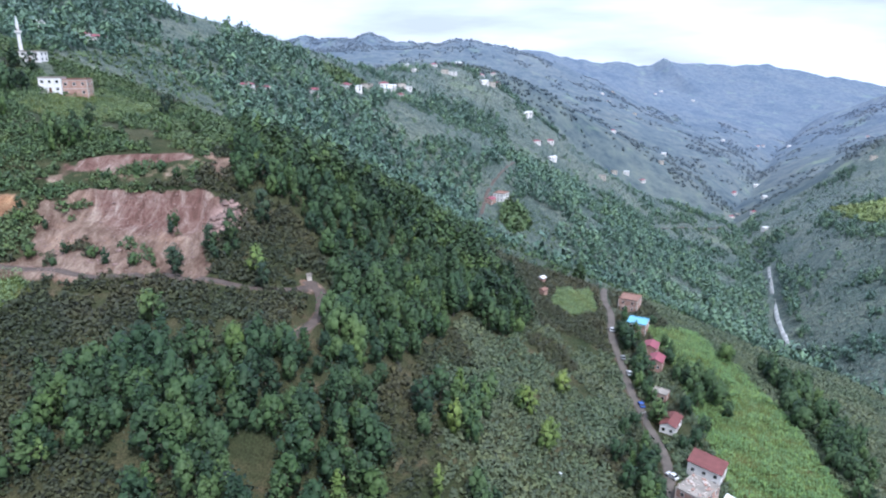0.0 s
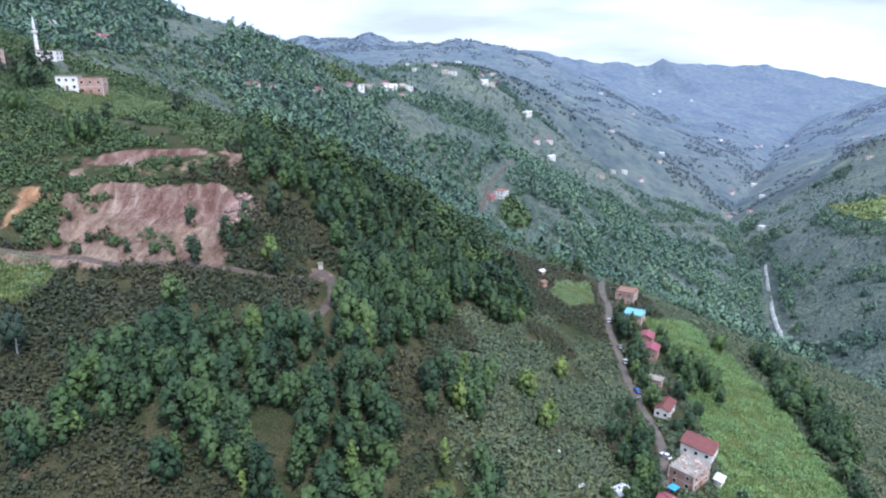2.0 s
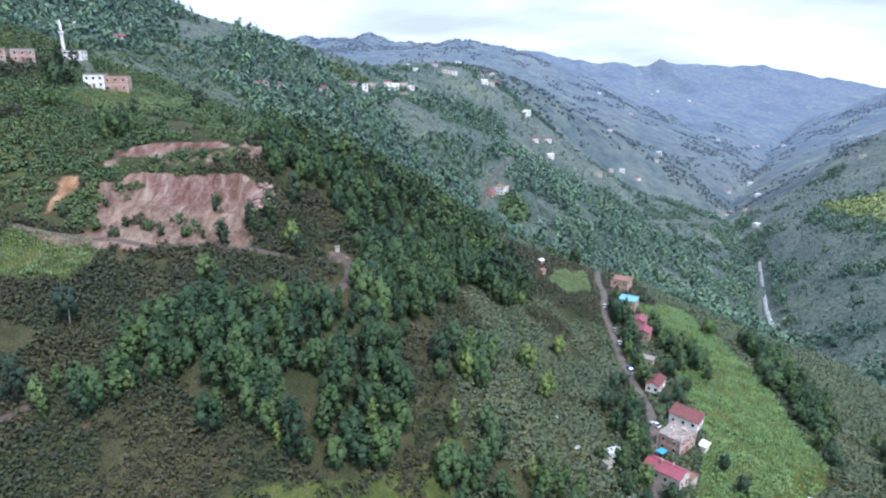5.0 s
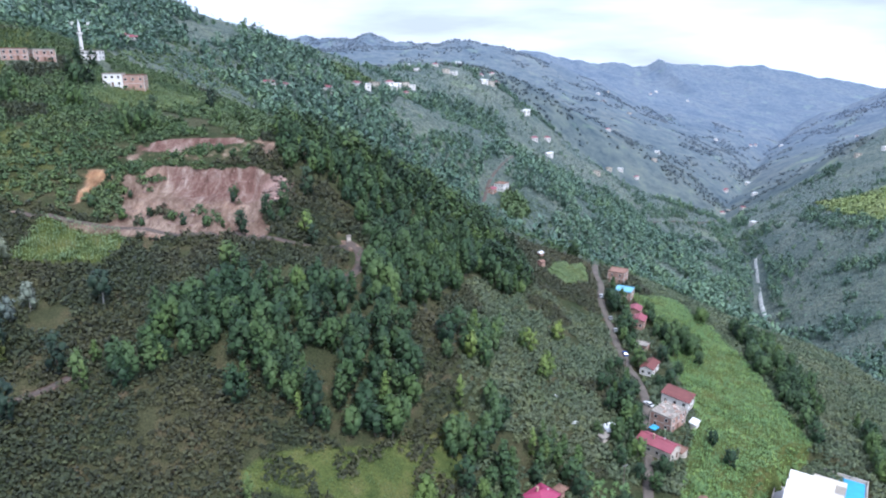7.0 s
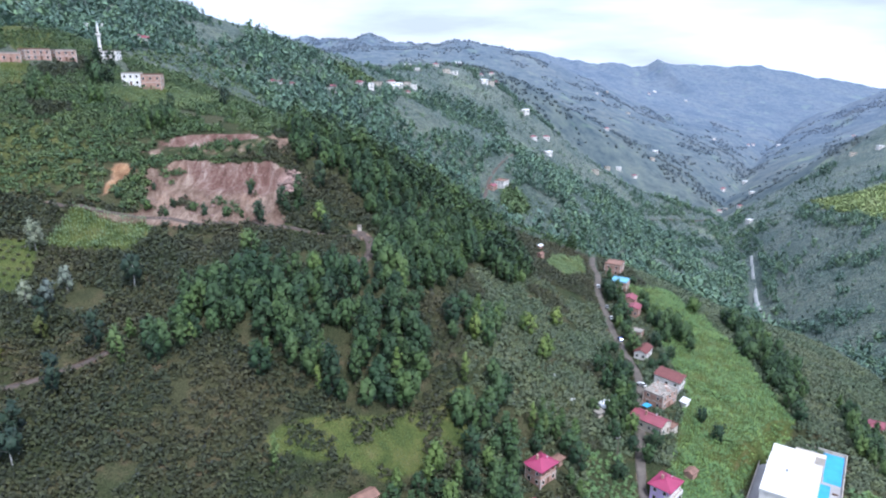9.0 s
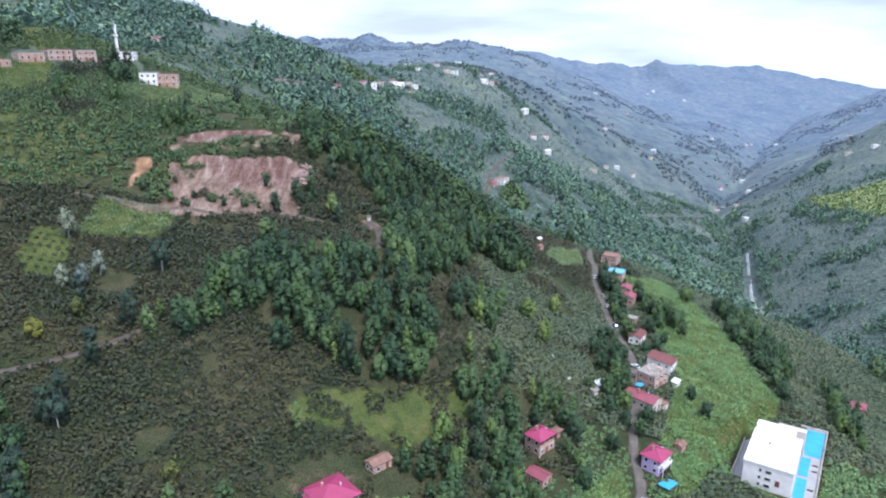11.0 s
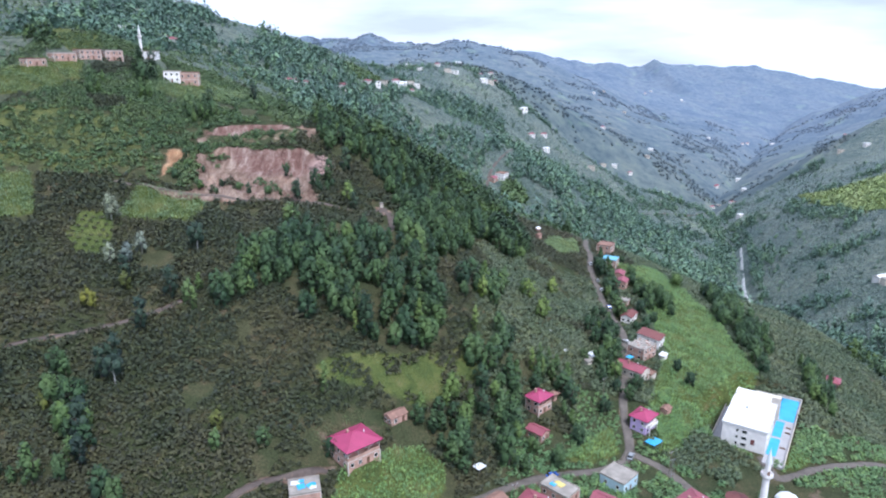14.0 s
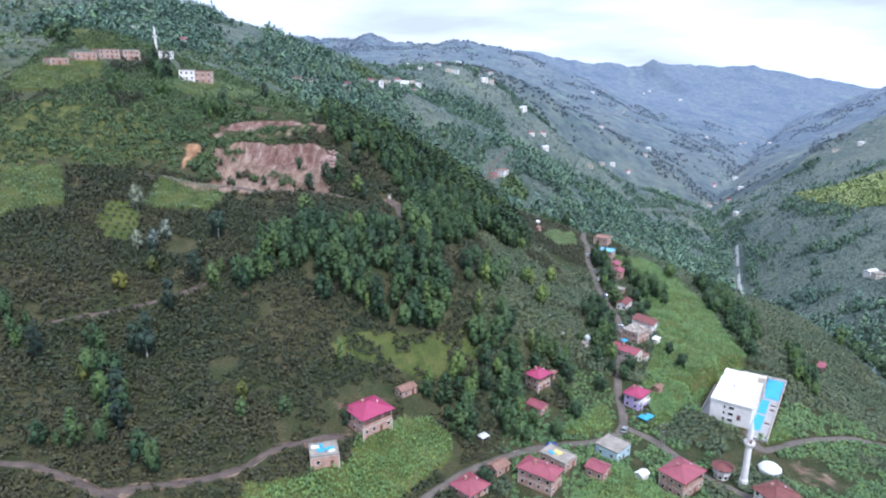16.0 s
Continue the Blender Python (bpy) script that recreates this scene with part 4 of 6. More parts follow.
def beam(bm, p, q, r):
    """A square bar from p to q."""
    p, q = Vector(p), Vector(q)
    d = (q - p).normalized()
    u = d.cross(Vector((0, 0, 1))).normalized() * r
    w = d.cross(u).normalized() * r
    v = [bm.verts.new(c + a * u + b * w) for c in (p, q) for a, b in ((-1, -1), (1, -1), (1, 1), (-1, 1))]
    for f in ((0, 3, 2, 1), (4, 5, 6, 7), (0, 1, 5, 4), (1, 2, 6, 5), (2, 3, 7, 6), (3, 0, 4, 7)):
        bm.faces.new([v[k] for k in f])


def ridge_caps(kind, a, b, h, t=0.2):
    """Folded caps over the ridge and the hips."""
    bm = bmesh.new()
    rise, run = 0.42 * min(a, b), abs(a - b)
    top = h + t + rise
    if kind == "gable":
        ends = ((-a, 0, top), (a, 0, top)) if a >= b else ((0, -b, top), (0, b, top))
    else:
        run = max(run, 0.3)
        ends = ((-run, 0, top), (run, 0, top)) if a >= b or run <= 0.3 else ((0, -run, top), (0, run, top))
        for sx in (-1, 1):
            for sy in (-1, 1):
                end = min(ends, key=lambda e: (e[0] - sx * a) ** 2 + (e[1] - sy * b) ** 2)
                beam(bm, (sx * a, sy * b, h + t), end, 0.11)
    beam(bm, ends[0], ends[1], 0.12)
    return bm


def round_villa(root, w, h, wall, roof):
    """An eight-sided villa with a jutting gallery and a low tent roof."""
    r = w / 2
    part("wall", lathe([(r * 0.78, -3.0), (r * 0.78, h)], 8), WALLS[wall], root)
    gallery = part("gallery", lathe([(r * 0.8, h * 0.45), (r * 0.98, h * 0.5), (r * 0.98, h * 0.72), (r * 0.94, h * 0.72), (r * 0.94, h * 0.53), (r * 0.8, h * 0.53)], 8), WALLS[wall], root, "white jutting gallery")
    for k in range(8):
        a = k * math.pi / 4
        part("post", lathe([(0.09, h * 0.72), (0.09, h)], 6), WALLS[wall], gallery).matrix_basis = pose(r * 0.94 * math.cos(a), r * 0.94 * math.sin(a), 0)
        f = math.degrees(a) + 22.5
        m = r * 0.78 * math.cos(math.pi / 8)
        window(root, m * math.cos(radians(f)), m * math.sin(radians(f)), h * 0.22, f + 90, 1.0, 1.1)
        window(root, m * math.cos(radians(f)), m * math.sin(radians(f)), h * 0.84, f + 90, 1.1, 0.9)
    part("roof", lathe([(r * 1.22, h), (r * 1.24, h + 0.12), (r * 0.12, h + 1.7), (0.05, h + 1.95)], 8), ROOFS[roof], root, ROOF_WORDS[roof])


def tent_shed(root, w, d, h):
    """A low shed under a bulging sheet of white canvas."""
    part("wall", lathe([(0.47 * w, -2.0), (0.47 * w, h)], 9), WALLS["white"], root)
    sheet_bm = lathe([(0.55 * w, h - 0.9), (0.53 * w, h - 0.1), (0.42 * w, h + 0.6), (0.22 * w, h + 1.2), (0.03 * w, h + 1.45)], 9)
    r = random.Random(5)
    for v in sheet_bm.verts:
        v.co.z += r.uniform(-0.14, 0.14)
    part("roof", sheet_bm, ROOFS["white"], root, "bulging white canvas roof")
    for k in (1, 4, 7):
        a = math.radians(k * 40 + 20)
        window(root, 0.442 * w * math.cos(a), 0.442 * w * math.sin(a), 0.7, math.degrees(a) + 90, 1.0, 0.7)


def build_house(key, x, y, w, d, turn, h, kind, wall, roof):
    root = new("shed" if w * d < 40 else "house")
    level = at(x, y)
    root.matrix_basis = pose(x, y, level, 0, 0, turn)
    if kind in ("round", "tent"):
        if kind == "round":
            round_villa(root, w, h, wall, roof)
        else:
            tent_shed(root, w, d, h)
        return tagged(root, "small white eight-sided villa with maroon roof" if kind == "round" else "round white shed under a canvas roof", "house" if kind == "round" else "shed")
    over = 0.75 if kind == "hip" else 0.35 if kind in ("gable", "pent") else 0.15
    a, b = w / 2 - over, d / 2 - over
    storeys = max(1, round(h / 3.0))
    # an open gallery runs along the upper front of the taller brick houses
    open_front = kind == "hip" and storeys > 1 and wall in ("brick", "lilac", "cream")
    floor = h * (storeys - 1) / storeys
    if open_front:
        body = blocks((-a, a, -b, b, -3.0, floor), (-a, a, -b + 1.7, b, floor + 0.002, h))
        rail = part("gallery", blocks((-a, a, -b, -b + 0.12, floor + 0.004, floor + 0.95), (-a, -a + 0.12, -b + 0.12, -b + 1.69, floor + 0.004, floor + 0.95), (a - 0.12, a, -b + 0.12, -b + 1.69, floor + 0.004, floor + 0.95)), WALLS["brick" if wall == "brick" else "white"], root, "open upper gallery with a solid parapet")
        n = max(3, int(w / 3.2))
        for k in range(n + 1):
            u = -a + 0.13 + k * (2 * a - 0.26) / n
            part("post", blocks((u - 0.12, u + 0.12, -b - 0.01, -b + 0.23, floor + 0.952, h - 0.02)), M_BAND, rail)
    else:
        body = blocks((-a, a, -b, b, -3.0, h))
    if kind == "gable":
        rise = 0.42 * min(w, d) / 2
        if w >= d:
            for s in (-1, 1):
                p = [(s * a, -b, h), (s * a, b, h), (s * a, 0, h + rise * b / (d / 2))]
                body.faces.new([body.verts.new(q) for q in p])
        else:
            for s in (-1, 1):
                p = [(-a, s * b, h), (a, s * b, h), (0, s * b, h + rise * a / (w / 2))]
                body.faces.new([body.verts.new(q) for q in p])
    if kind == "pent":
        p = [(-a, -b, h - 0.02), (a, -b, h - 0.02), (a, b, h - 0.02), (-a, b, h - 0.02), (a, b, h + 0.24 * b), (-a, b, h + 0.24 * b)]
        v = [body.verts.new(q) for q in p]
        for f in ((1, 2, 4), (0, 5, 3), (3, 2, 4, 5)):
            body.faces.new([v[k] for k in f])
    part("wall", body, WALLS[wall], root)
    part("roof", roof_body(kind, w / 2, d / 2, h), ROOFS[roof], root, ROOF_WORDS[roof])
    if w * d > 55:
        # floor slabs and corner posts that show on the outside
        rows = []
        if wall in ("brick", "cream"):
            for s in range(storeys):
                z = (s + 1) * h / storeys
                if open_front and s == storeys - 1:
                    rows.append((-a - 0.06, a + 0.06, -b + 1.64, b + 0.06, z - 0.32, z - 0.03))
                else:
                    rows.append((-a - 0.06, a + 0.06, -b - 0.06, b + 0.06, z - 0.32, z - 0.03))
            for sx in (-1, 1):
                for sy in (-1, 1):
                    rows.append((sx * a - 0.17, sx * a + 0.17, sy * b - 0.17, sy * b + 0.17, -2.6, (floor if open_front and sy < 0 else h) - 0.34))
            part("concrete_frame", blocks(*rows), M_BAND, root, "pale concrete slab edges and posts")
    if w * d > 20:
        for s in range(storeys):
            z = (s + 0.5) * h / storeys + 0.05
            for n, half, span, turn_w in ((max(2, int(w / 2.9)), b, a, 0), (max(2, int(d / 3.2)), a, b, 90)):
                for k in range(n):
                    u = -span + (k + 0.5) * 2 * span / n
                    if turn_w == 0:
                        if not (s == 0 and k == n // 2):
                            window(root, u, -half + (1.7 if open_front and s == storeys - 1 else 0), z, 0)
                        window(root, u, half, z, 180)
                    else:
                        window(root, half, u, z, 90)
                        window(root, -half, u, z, -90)
        part("door", blocks((-0.5, 0.5, -b - 0.06, -b + 0.04, 0.05, 2.1)), M_DOOR, root, "brown door").matrix_basis = pose((-a + (int(max(2, int(w / 2.9)) // 2) + 0.5) * 2 * a / max(2, int(w / 2.9))), 0, 0)
    if kind in ("hip", "gable"):
        part("ridge_cap", ridge_caps(kind, w / 2, d / 2, h), ROOFS[roof], root)
    if kind in ("hip", "gable") and w * d > 60:
        part("roof_vent", lathe([(0.16, h + 0.4), (0.16, h + 0.75 + 0.3 * min(w, d) / 2), (0.24, h + 0.8 + 0.3 * min(w, d) / 2), (0.05, h + 1.0 + 0.3 * min(w, d) / 2)], 8), M_SHEET, root, "short white roof vent").matrix_basis = pose(w * 0.2, -d * 0.12, 0)
        part("chimney", blocks((-0.3, 0.3, -0.3, 0.3, h + 0.3, h + 2.9), (-0.38, 0.38, -0.38, 0.38, h + 2.9, h + 3.05)), WALLS["brick"], root, "short brick chimney").matrix_basis = pose(-w * 0.12, d * 0.1, 0)
    return tagged(root, "%s village %s with %s" % (WALL_WORDS[wall], "shed" if w * d < 40 else "house", ROOF_WORDS[roof]), "shed" if w * d < 40 else "house")


HOUSES = {row[0]: build_house(*row) for row in PLOTS}


def balcony(key, z, length, deep=1.3, rail_mat=None):
    """A balcony with a slab, a solid parapet and posts on the front of a house."""
    root = HOUSES[key]
    row = next(r for r in PLOTS if r[0] == key)
    b = row[4] / 2 - 0.75
    bal = part("balcony", blocks((-length / 2, length / 2, -b - deep, -b - 0.02, z - 0.15, z)), M_BAND, root, "balcony with white parapet")
    part("parapet", blocks((-length / 2, length / 2, -b - deep, -b - deep + 0.1, z + 0.004, z + 0.95), (-length / 2, -length / 2 + 0.1, -b - deep + 0.1, -b - 0.03, z + 0.004, z + 0.95), (length / 2 - 0.1, length / 2, -b - deep + 0.1, -b - 0.03, z + 0.004, z + 0.95)), WALLS["white"], bal)
    for s in (-1, 1):
        part("post", blocks((s * (length / 2 - 0.15) - 0.12, s * (length / 2 - 0.15) + 0.12, -b - deep + 0.12, -b - deep + 0.36, -2, z - 0.16)), WALLS["white"], bal)


balcony("lilac_villa", 2.8, 6.0)


def rubble_roof():
    """Brick rubble, shuttering and starter posts on the unfinished house."""
    r = np.random.RandomState(4)
    row = next(q for q in PLOTS if q[0] == "unfinished_house")
    root = HOUSES["unfinished_house"]
    h = row[6] + 0.22
    for k in range(46):
        x, y, s = r.uniform(-4.6, 4.6), r.uniform(-3.7, 3.7), r.uniform(0.15, 0.55)
        c = blocks((-s, s, -s * 0.6, s * 0.6, 0, s * 0.7))
        part("rubble", c, M_BAND if k % 3 else WALLS["brick"], root).matrix_basis = pose(x, y, h, r.uniform(-6, 6), 0, r.uniform(0, 180))
    for sx in (-4.6, 0, 4.6):
        for sy in (-3.8, 3.8):
            part("starter_post", blocks((sx - 0.13, sx + 0.13, sy - 0.13, sy + 0.13, h, h + r.uniform(0.7, 1.6))), M_BAND, root)


rubble_roof()


def sheet(name, x, y, z, w, d, turn, mat, label, tilt=0.0, sag=0.12):
    """A loose sheet with folds and a little thickness."""
    nx = ny = 7
    X, Y = np.meshgrid(np.linspace(-w / 2, w / 2, nx), np.linspace(-d / 2, d / 2, ny))
    zz = sag * value_noise(X * 1.7 + x, Y * 1.7 + y, 1.0, 77)
    top = np.stack([X.ravel(), Y.ravel(), zz.ravel() + sag + 0.06], 1)
    low = top - [0, 0, 0.06]
    f = grid_faces(nx, ny)
    ring = list(range(nx)) + [nx * k + nx - 1 for k in range(1, ny)] + [nx * (ny - 1) + k for k in range(nx - 2, -1, -1)] + [nx * k for k in range(ny - 2, 0, -1)]
    side = [[a, a + nx * ny, b + nx * ny, b] for a, b in zip(ring, ring[1:] + ring[:1])]
    me = mesh_from(name, np.concatenate([top, low]), np.concatenate([f, f[:, ::-1] + nx * ny, side]), mat)
    ob = new(name, me)
    ob.matrix_basis = pose(x, y, z, tilt, 0, turn)
    return tagged(ob, label, "tarpaulin")


def on_plot(key, u, v):
    row = next(q for q in PLOTS if q[0] == key)
    t = radians(row[5])
    return row[1] + u * math.cos(t) - v * math.sin(t), row[2] + u * math.sin(t) + v * math.cos(t), at(row[1], row[2]) + row[6] + 0.22


for u, v, w, d, turn, mat, words in ((-2.4, 1.6, 2.6, 1.8, 10, M_SHEET, "white plastic sheet lying on the flat concrete roof"), (-0.9, -0.4, 2.2, 2.3, 25, M_TARP, "blue tarpaulin spread on the flat concrete roof"),
                                   (-0.7, 2.0, 1.5, 1.4, 5, M_TARP, "small folded blue tarpaulin on the roof"), (1.8, -0.3, 2.6, 1.6, 35, M_TARP, "blue tarpaulin over goods on the roof"), (2.2, -1.5, 2.0, 1.4, 20, M_SHEET, "white sheet beside the blue tarpaulin")):
    px, py, pz = on_plot("box_house", u, v)
    sheet("tarpaulin", px, py, pz, w, d, turn, mat, words)
for u, v, w, d, mat, words in ((-0.8, 2.0, 1.5, 2.2, M_TARP, "crumpled blue tarpaulin on the flat roof"), (0.6, 0.6, 2.4, 3.4, plain("yellow_sheet", (0.75, 0.6, 0.2), 0.5, vary=0.2, bump=0.05), "yellow sheet spread on the flat roof")):
    px, py, pz = on_plot("tarp_house", u, v)
    sheet("tarpaulin", px, py, pz, w, d, 40, mat, words)


def carport(x, y, w, d, turn, h, mat, label):
    root = new("carport")
    root.matrix_basis = pose(x, y, at(x, y), 0, 0, turn)
    part("canopy", blocks((-w / 2, w / 2, -d / 2, d / 2, h, h + 0.1), (-w / 2, w / 2, -0.05, 0.05, h + 0.1, h + 0.16)), mat, root)
    for sx in (-1, 1):
        for sy in (-1, 1):
            part("post", blocks((sx * (w / 2 - 0.2) - 0.06, sx * (w / 2 - 0.2) + 0.06, sy * (d / 2 - 0.2) - 0.06, sy * (d / 2 - 0.2) + 0.06, -1.0, h)), M_STEEL, root)
    return tagged(root, label, "carport")


carport(64.8, 112.0, 5.6, 4.2, 40, 2.3, M_TARP, "carport with a blue canopy below the lilac villa")
carport(69.0, 161.2, 3.2, 2.6, 40, 2.2, M_TARP, "small blue canopy between two houses")
carport(-2.2, 79.5, 3.4, 3.0, 40, 2.1, M_SHEET, "white sheet canopy on posts beside the road")


# ---- the white building with its blue yard ----
def build_hotel():
    x, y, turn = HOTEL
    z = 56.5
    # local x runs along the entrance front, local y towards the hill
    turn = turn - 180 + 0.0
    root = new("apartment_hall")
    root.matrix_basis = pose(x, y, z, 0, 0, turn)
    part("wall", blocks((-7.8, 7.8, -12.2, 12.2, -4.0, 9.0)), WALLS["white"], root)
    part("roof", blocks((-8.1, 8.1, -12.5, 12.5, 9.0, 9.3)), ROOFS["white"], root, "flat white roof")
    part("parapet", blocks((-8.1, 8.1, -12.5, -12.25, 9.3, 9.7), (-8.1, 8.1, 12.25, 12.5, 9.3, 9.7), (-8.1, -7.85, -12.25, 12.25, 9.3, 9.7), (7.85, 8.1, -12.25, 12.25, 9.3, 9.7)), WALLS["white"], root)
    part("upper_block", blocks((-7.8, 5.4, 12.52, 17.0, -4.0, 10.8)), WALLS["white"], root)
    part("side_block", blocks((-1.0, 8.6, 17.02, 20.0, -4.0, 10.0)), WALLS["cream"], root)
    part("roof_vent", blocks((-2.2, -1.5, 3.0, 3.7, 9.32, 10.1)), M_STEEL, root, "small grey roof vent")
    part("ground_floor_band", blocks((-7.86, 7.86, -12.26, 12.26, -3.9, -0.6)), WALLS["brick"], root, "reddish ground floor band")
    for s in range(3):
        for u, w in ((-2.4, 0.9), (0.2, 2.2)):
            window(root, u, -12.2, 1.7 + s * 2.7, 0, w, 1.3)
    for s in range(3):
        for v in (-8, -3, 3, 8):
            window(root, 7.8, v, 1.7 + s * 2.7, 90, 1.6, 1.3)
            window(root, -7.8, v, 1.7 + s * 2.7, -90, 1.6, 1.3)
    part("door", blocks((2.6, 4.0, -12.27, -12.15, 2.6, 4.8)), ROOFS["maroon"], root, "maroon door")
    tagged(root, "large white plastered flat-roofed building of three storeys", "building")
    return root


build_hotel()


def build_yard():
    x, y, turn = HOTEL
    root = new("yard_terrace")
    root.matrix_basis = pose(x, y, 56.5, 0, 0, turn - 180)
    part("slab", blocks((7.82, 15.0, -18.0, 40.0, -9.0, 0.25), (1.6, 7.8, 20.2, 40.0, -6.0, 0.25)), M_YARD, root)
    part("side_slab", blocks((-11.5, -7.82, -9.0, 22.0, -4.0, 0.2)), M_YARD, root)
    part("court", blocks((8.9, 14.4, 18.6, 39.2, 0.254, 0.29), (2.4, 8.9, 22.0, 39.2, 0.254, 0.29)), M_COURT, root, "blue painted court")
    part("lower_court", blocks((8.2, 11.4, 3.6, 17.0, 0.254, 0.29)), M_COURT, root, "blue painted strip")
    part("front_court", blocks((8.2, 11.6, -11.5, 2.0, 0.254, 0.29)), M_COURT, root, "blue painted strip")
    for r in ((15.0, 15.25, -18.0, 40.0), (1.4, 15.25, 40.0, 40.25), (-11.75, -11.5, -9.0, 22.0)):
        part("garden_wall", blocks((*r, -4.0, 1.3)), WALLS["cream"], root, "cream garden wall")
    for k, (u, v) in enumerate(((12.2, 12.3), (12.4, 8.2), (12.2, -4.6))):
        part("bench", blocks((u, u + 1.8, v, v + 0.5, 0.25, 0.7)), M_DOOR, root, "dark bench")
    tagged(root, "walled concrete yard with blue painted courts", "yard", kind="structure")


build_yard()


def minaret(x, y, scale, label):
    root = new("minaret")
    root.matrix_basis = pose(x, y, at(x, y), 0, 0, 0) @ Matrix.Scale(scale, 4)
    part("base", lathe([(1.55, -2), (1.55, 2.6), (1.2, 3.4)], 8), WALLS["white"], root)
    part("shaft", lathe([(1.15, 3.4), (1.0, 15.6)], 16), WALLS["white"], root)
    part("balcony", lathe([(1.0, 15.6), (1.75, 16.6), (1.85, 16.8), (1.85, 17.7), (1.7, 17.7), (1.7, 16.9), (0.9, 16.9)], 16), WALLS["white"], root, "round balcony with parapet")
    part("upper_shaft", lathe([(0.85, 16.9), (0.8, 21.0), (0.95, 21.2), (0.95, 21.4)], 16), WALLS["white"], root)
    part("spire", lathe([(0.95, 21.4), (0.5, 23.8), (0.08, 26.0), (0.02, 26.6)], 16), M_SHEET, root, "pale conical spire")
    part("door", blocks((-0.4, 0.4, -0.93, -0.8, 16.95, 18.6)), M_DOOR, root, "small dark door")
    tagged(root, label, "minaret")


minaret(87.5, 75.1, 1.0, "tall white minaret with one balcony")
minaret(-196.6, 319.9, 0.78, "white minaret high on the hillside")


# ---- vehicles ----
def car(x, y, turn, paint, label, size=1.0):
    root = new("car")
    root.matrix_basis = pose(x, y, at(x, y) + 0.12, 0, 0, turn) @ Matrix.Scale(size, 4)
    prof = [(-2.1, 0.35), (-2.15, 0.8), (-1.9, 0.95), (-1.35, 1.0), (1.0, 0.98), (1.9, 0.86), (2.1, 0.65), (2.1, 0.35)]
    n = len(prof)
    part("body", solid([(u, -0.85, z) for u, z in prof] + [(u, 0.85, z) for u, z in prof], [tuple(range(n))[::-1], tuple(range(n, 2 * n))] + [(k, (k + 1) % n, (k + 1) % n + n, k + n) for k in range(n)]), paint, root)
    cab = [(-1.7, 1.0), (-1.3, 1.46), (0.2, 1.48), (0.95, 1.0)]
    part("cabin_glass", solid([(u, -0.76, z) for u, z in cab] + [(u, 0.76, z) for u, z in cab], [(3, 2, 1, 0), (4, 5, 6, 7)] + [(k, (k + 1) % 4, (k + 1) % 4 + 4, k + 4) for k in range(4)]), M_GLASS, root, "dark glass cabin")
    part("roof_panel", blocks((-1.25, 0.2, -0.7, 0.7, 1.46, 1.53)), paint, root)
    for u in (-1.35, 1.35):
        for v in (-0.82, 0.82):
            w = part("wheel", lathe([(0.2, -0.1), (0.33, -0.1), (0.33, 0.1), (0.2, 0.1)], 12), M_RUBBER, root)
            w.matrix_basis = pose(u, v, 0.3, 90, 0, 0)
    tagged(root, label, "car")


P_WHITE, P_BLUE = plain("white_car_paint", (0.75, 0.75, 0.76), 0.25, vary=0.04), plain("blue_car_paint", (0.05, 0.12, 0.4), 0.25, vary=0.05)
P_GREY, P_DARK = plain("grey_car_paint", (0.3, 0.31, 0.32), 0.3, vary=0.05), plain("dark_car_paint", (0.05, 0.055, 0.06), 0.3, vary=0.05)
car(54.0, 103.6, 62, P_GREY, "grey car parked on the village road", 1.1)
car(22.6, 86.3, 25, P_BLUE, "small blue van standing at the roadside")
car(72.2, 178.5, 120, P_WHITE, "white car parked in front of a house")
car(75.2, 222.0, 90, P_BLUE, "blue car parked on the village road")
car(77.0, 246.0, 85, P_WHITE, "white car parked beside the road")
car(78.8, 283.0, 80, P_WHITE, "white van parked beside the road", 1.1)
car(77.6, 258.0, 80, P_GREY, "grey car parked beside the road")


def power_pole(x, y, h, label, turn=30):
    root = new("power_pole")
    root.matrix_basis = pose(x, y, at(x, y), 0, 0, turn)
    part("pole", lathe([(0.17, -1.0), (0.1, h)], 8), M_WOODPOLE, root)
    arm = part("crossarm", blocks((-1.0, 1.0, -0.07, 0.07, h - 0.75, h - 0.6)), M_STEEL, root)
    for u in (-0.85, 0.0, 0.85):
        part("insulator", lathe([(0.06, h - 0.59), (0.11, h - 0.5), (0.05, h - 0.35)], 8), M_FRAME, arm).matrix_basis = pose(u, 0, 0)
    tagged(root, label, "power pole")


for px, py, ph in ((66.4, 98.6, 9), (8.0, 70.5, 8), (50.0, 131.0, 9), (82.5, 330.0, 8), (70.5, 205.0, 8)):
    power_pole(px, py, ph, "slim weathered power pole with a crossarm")


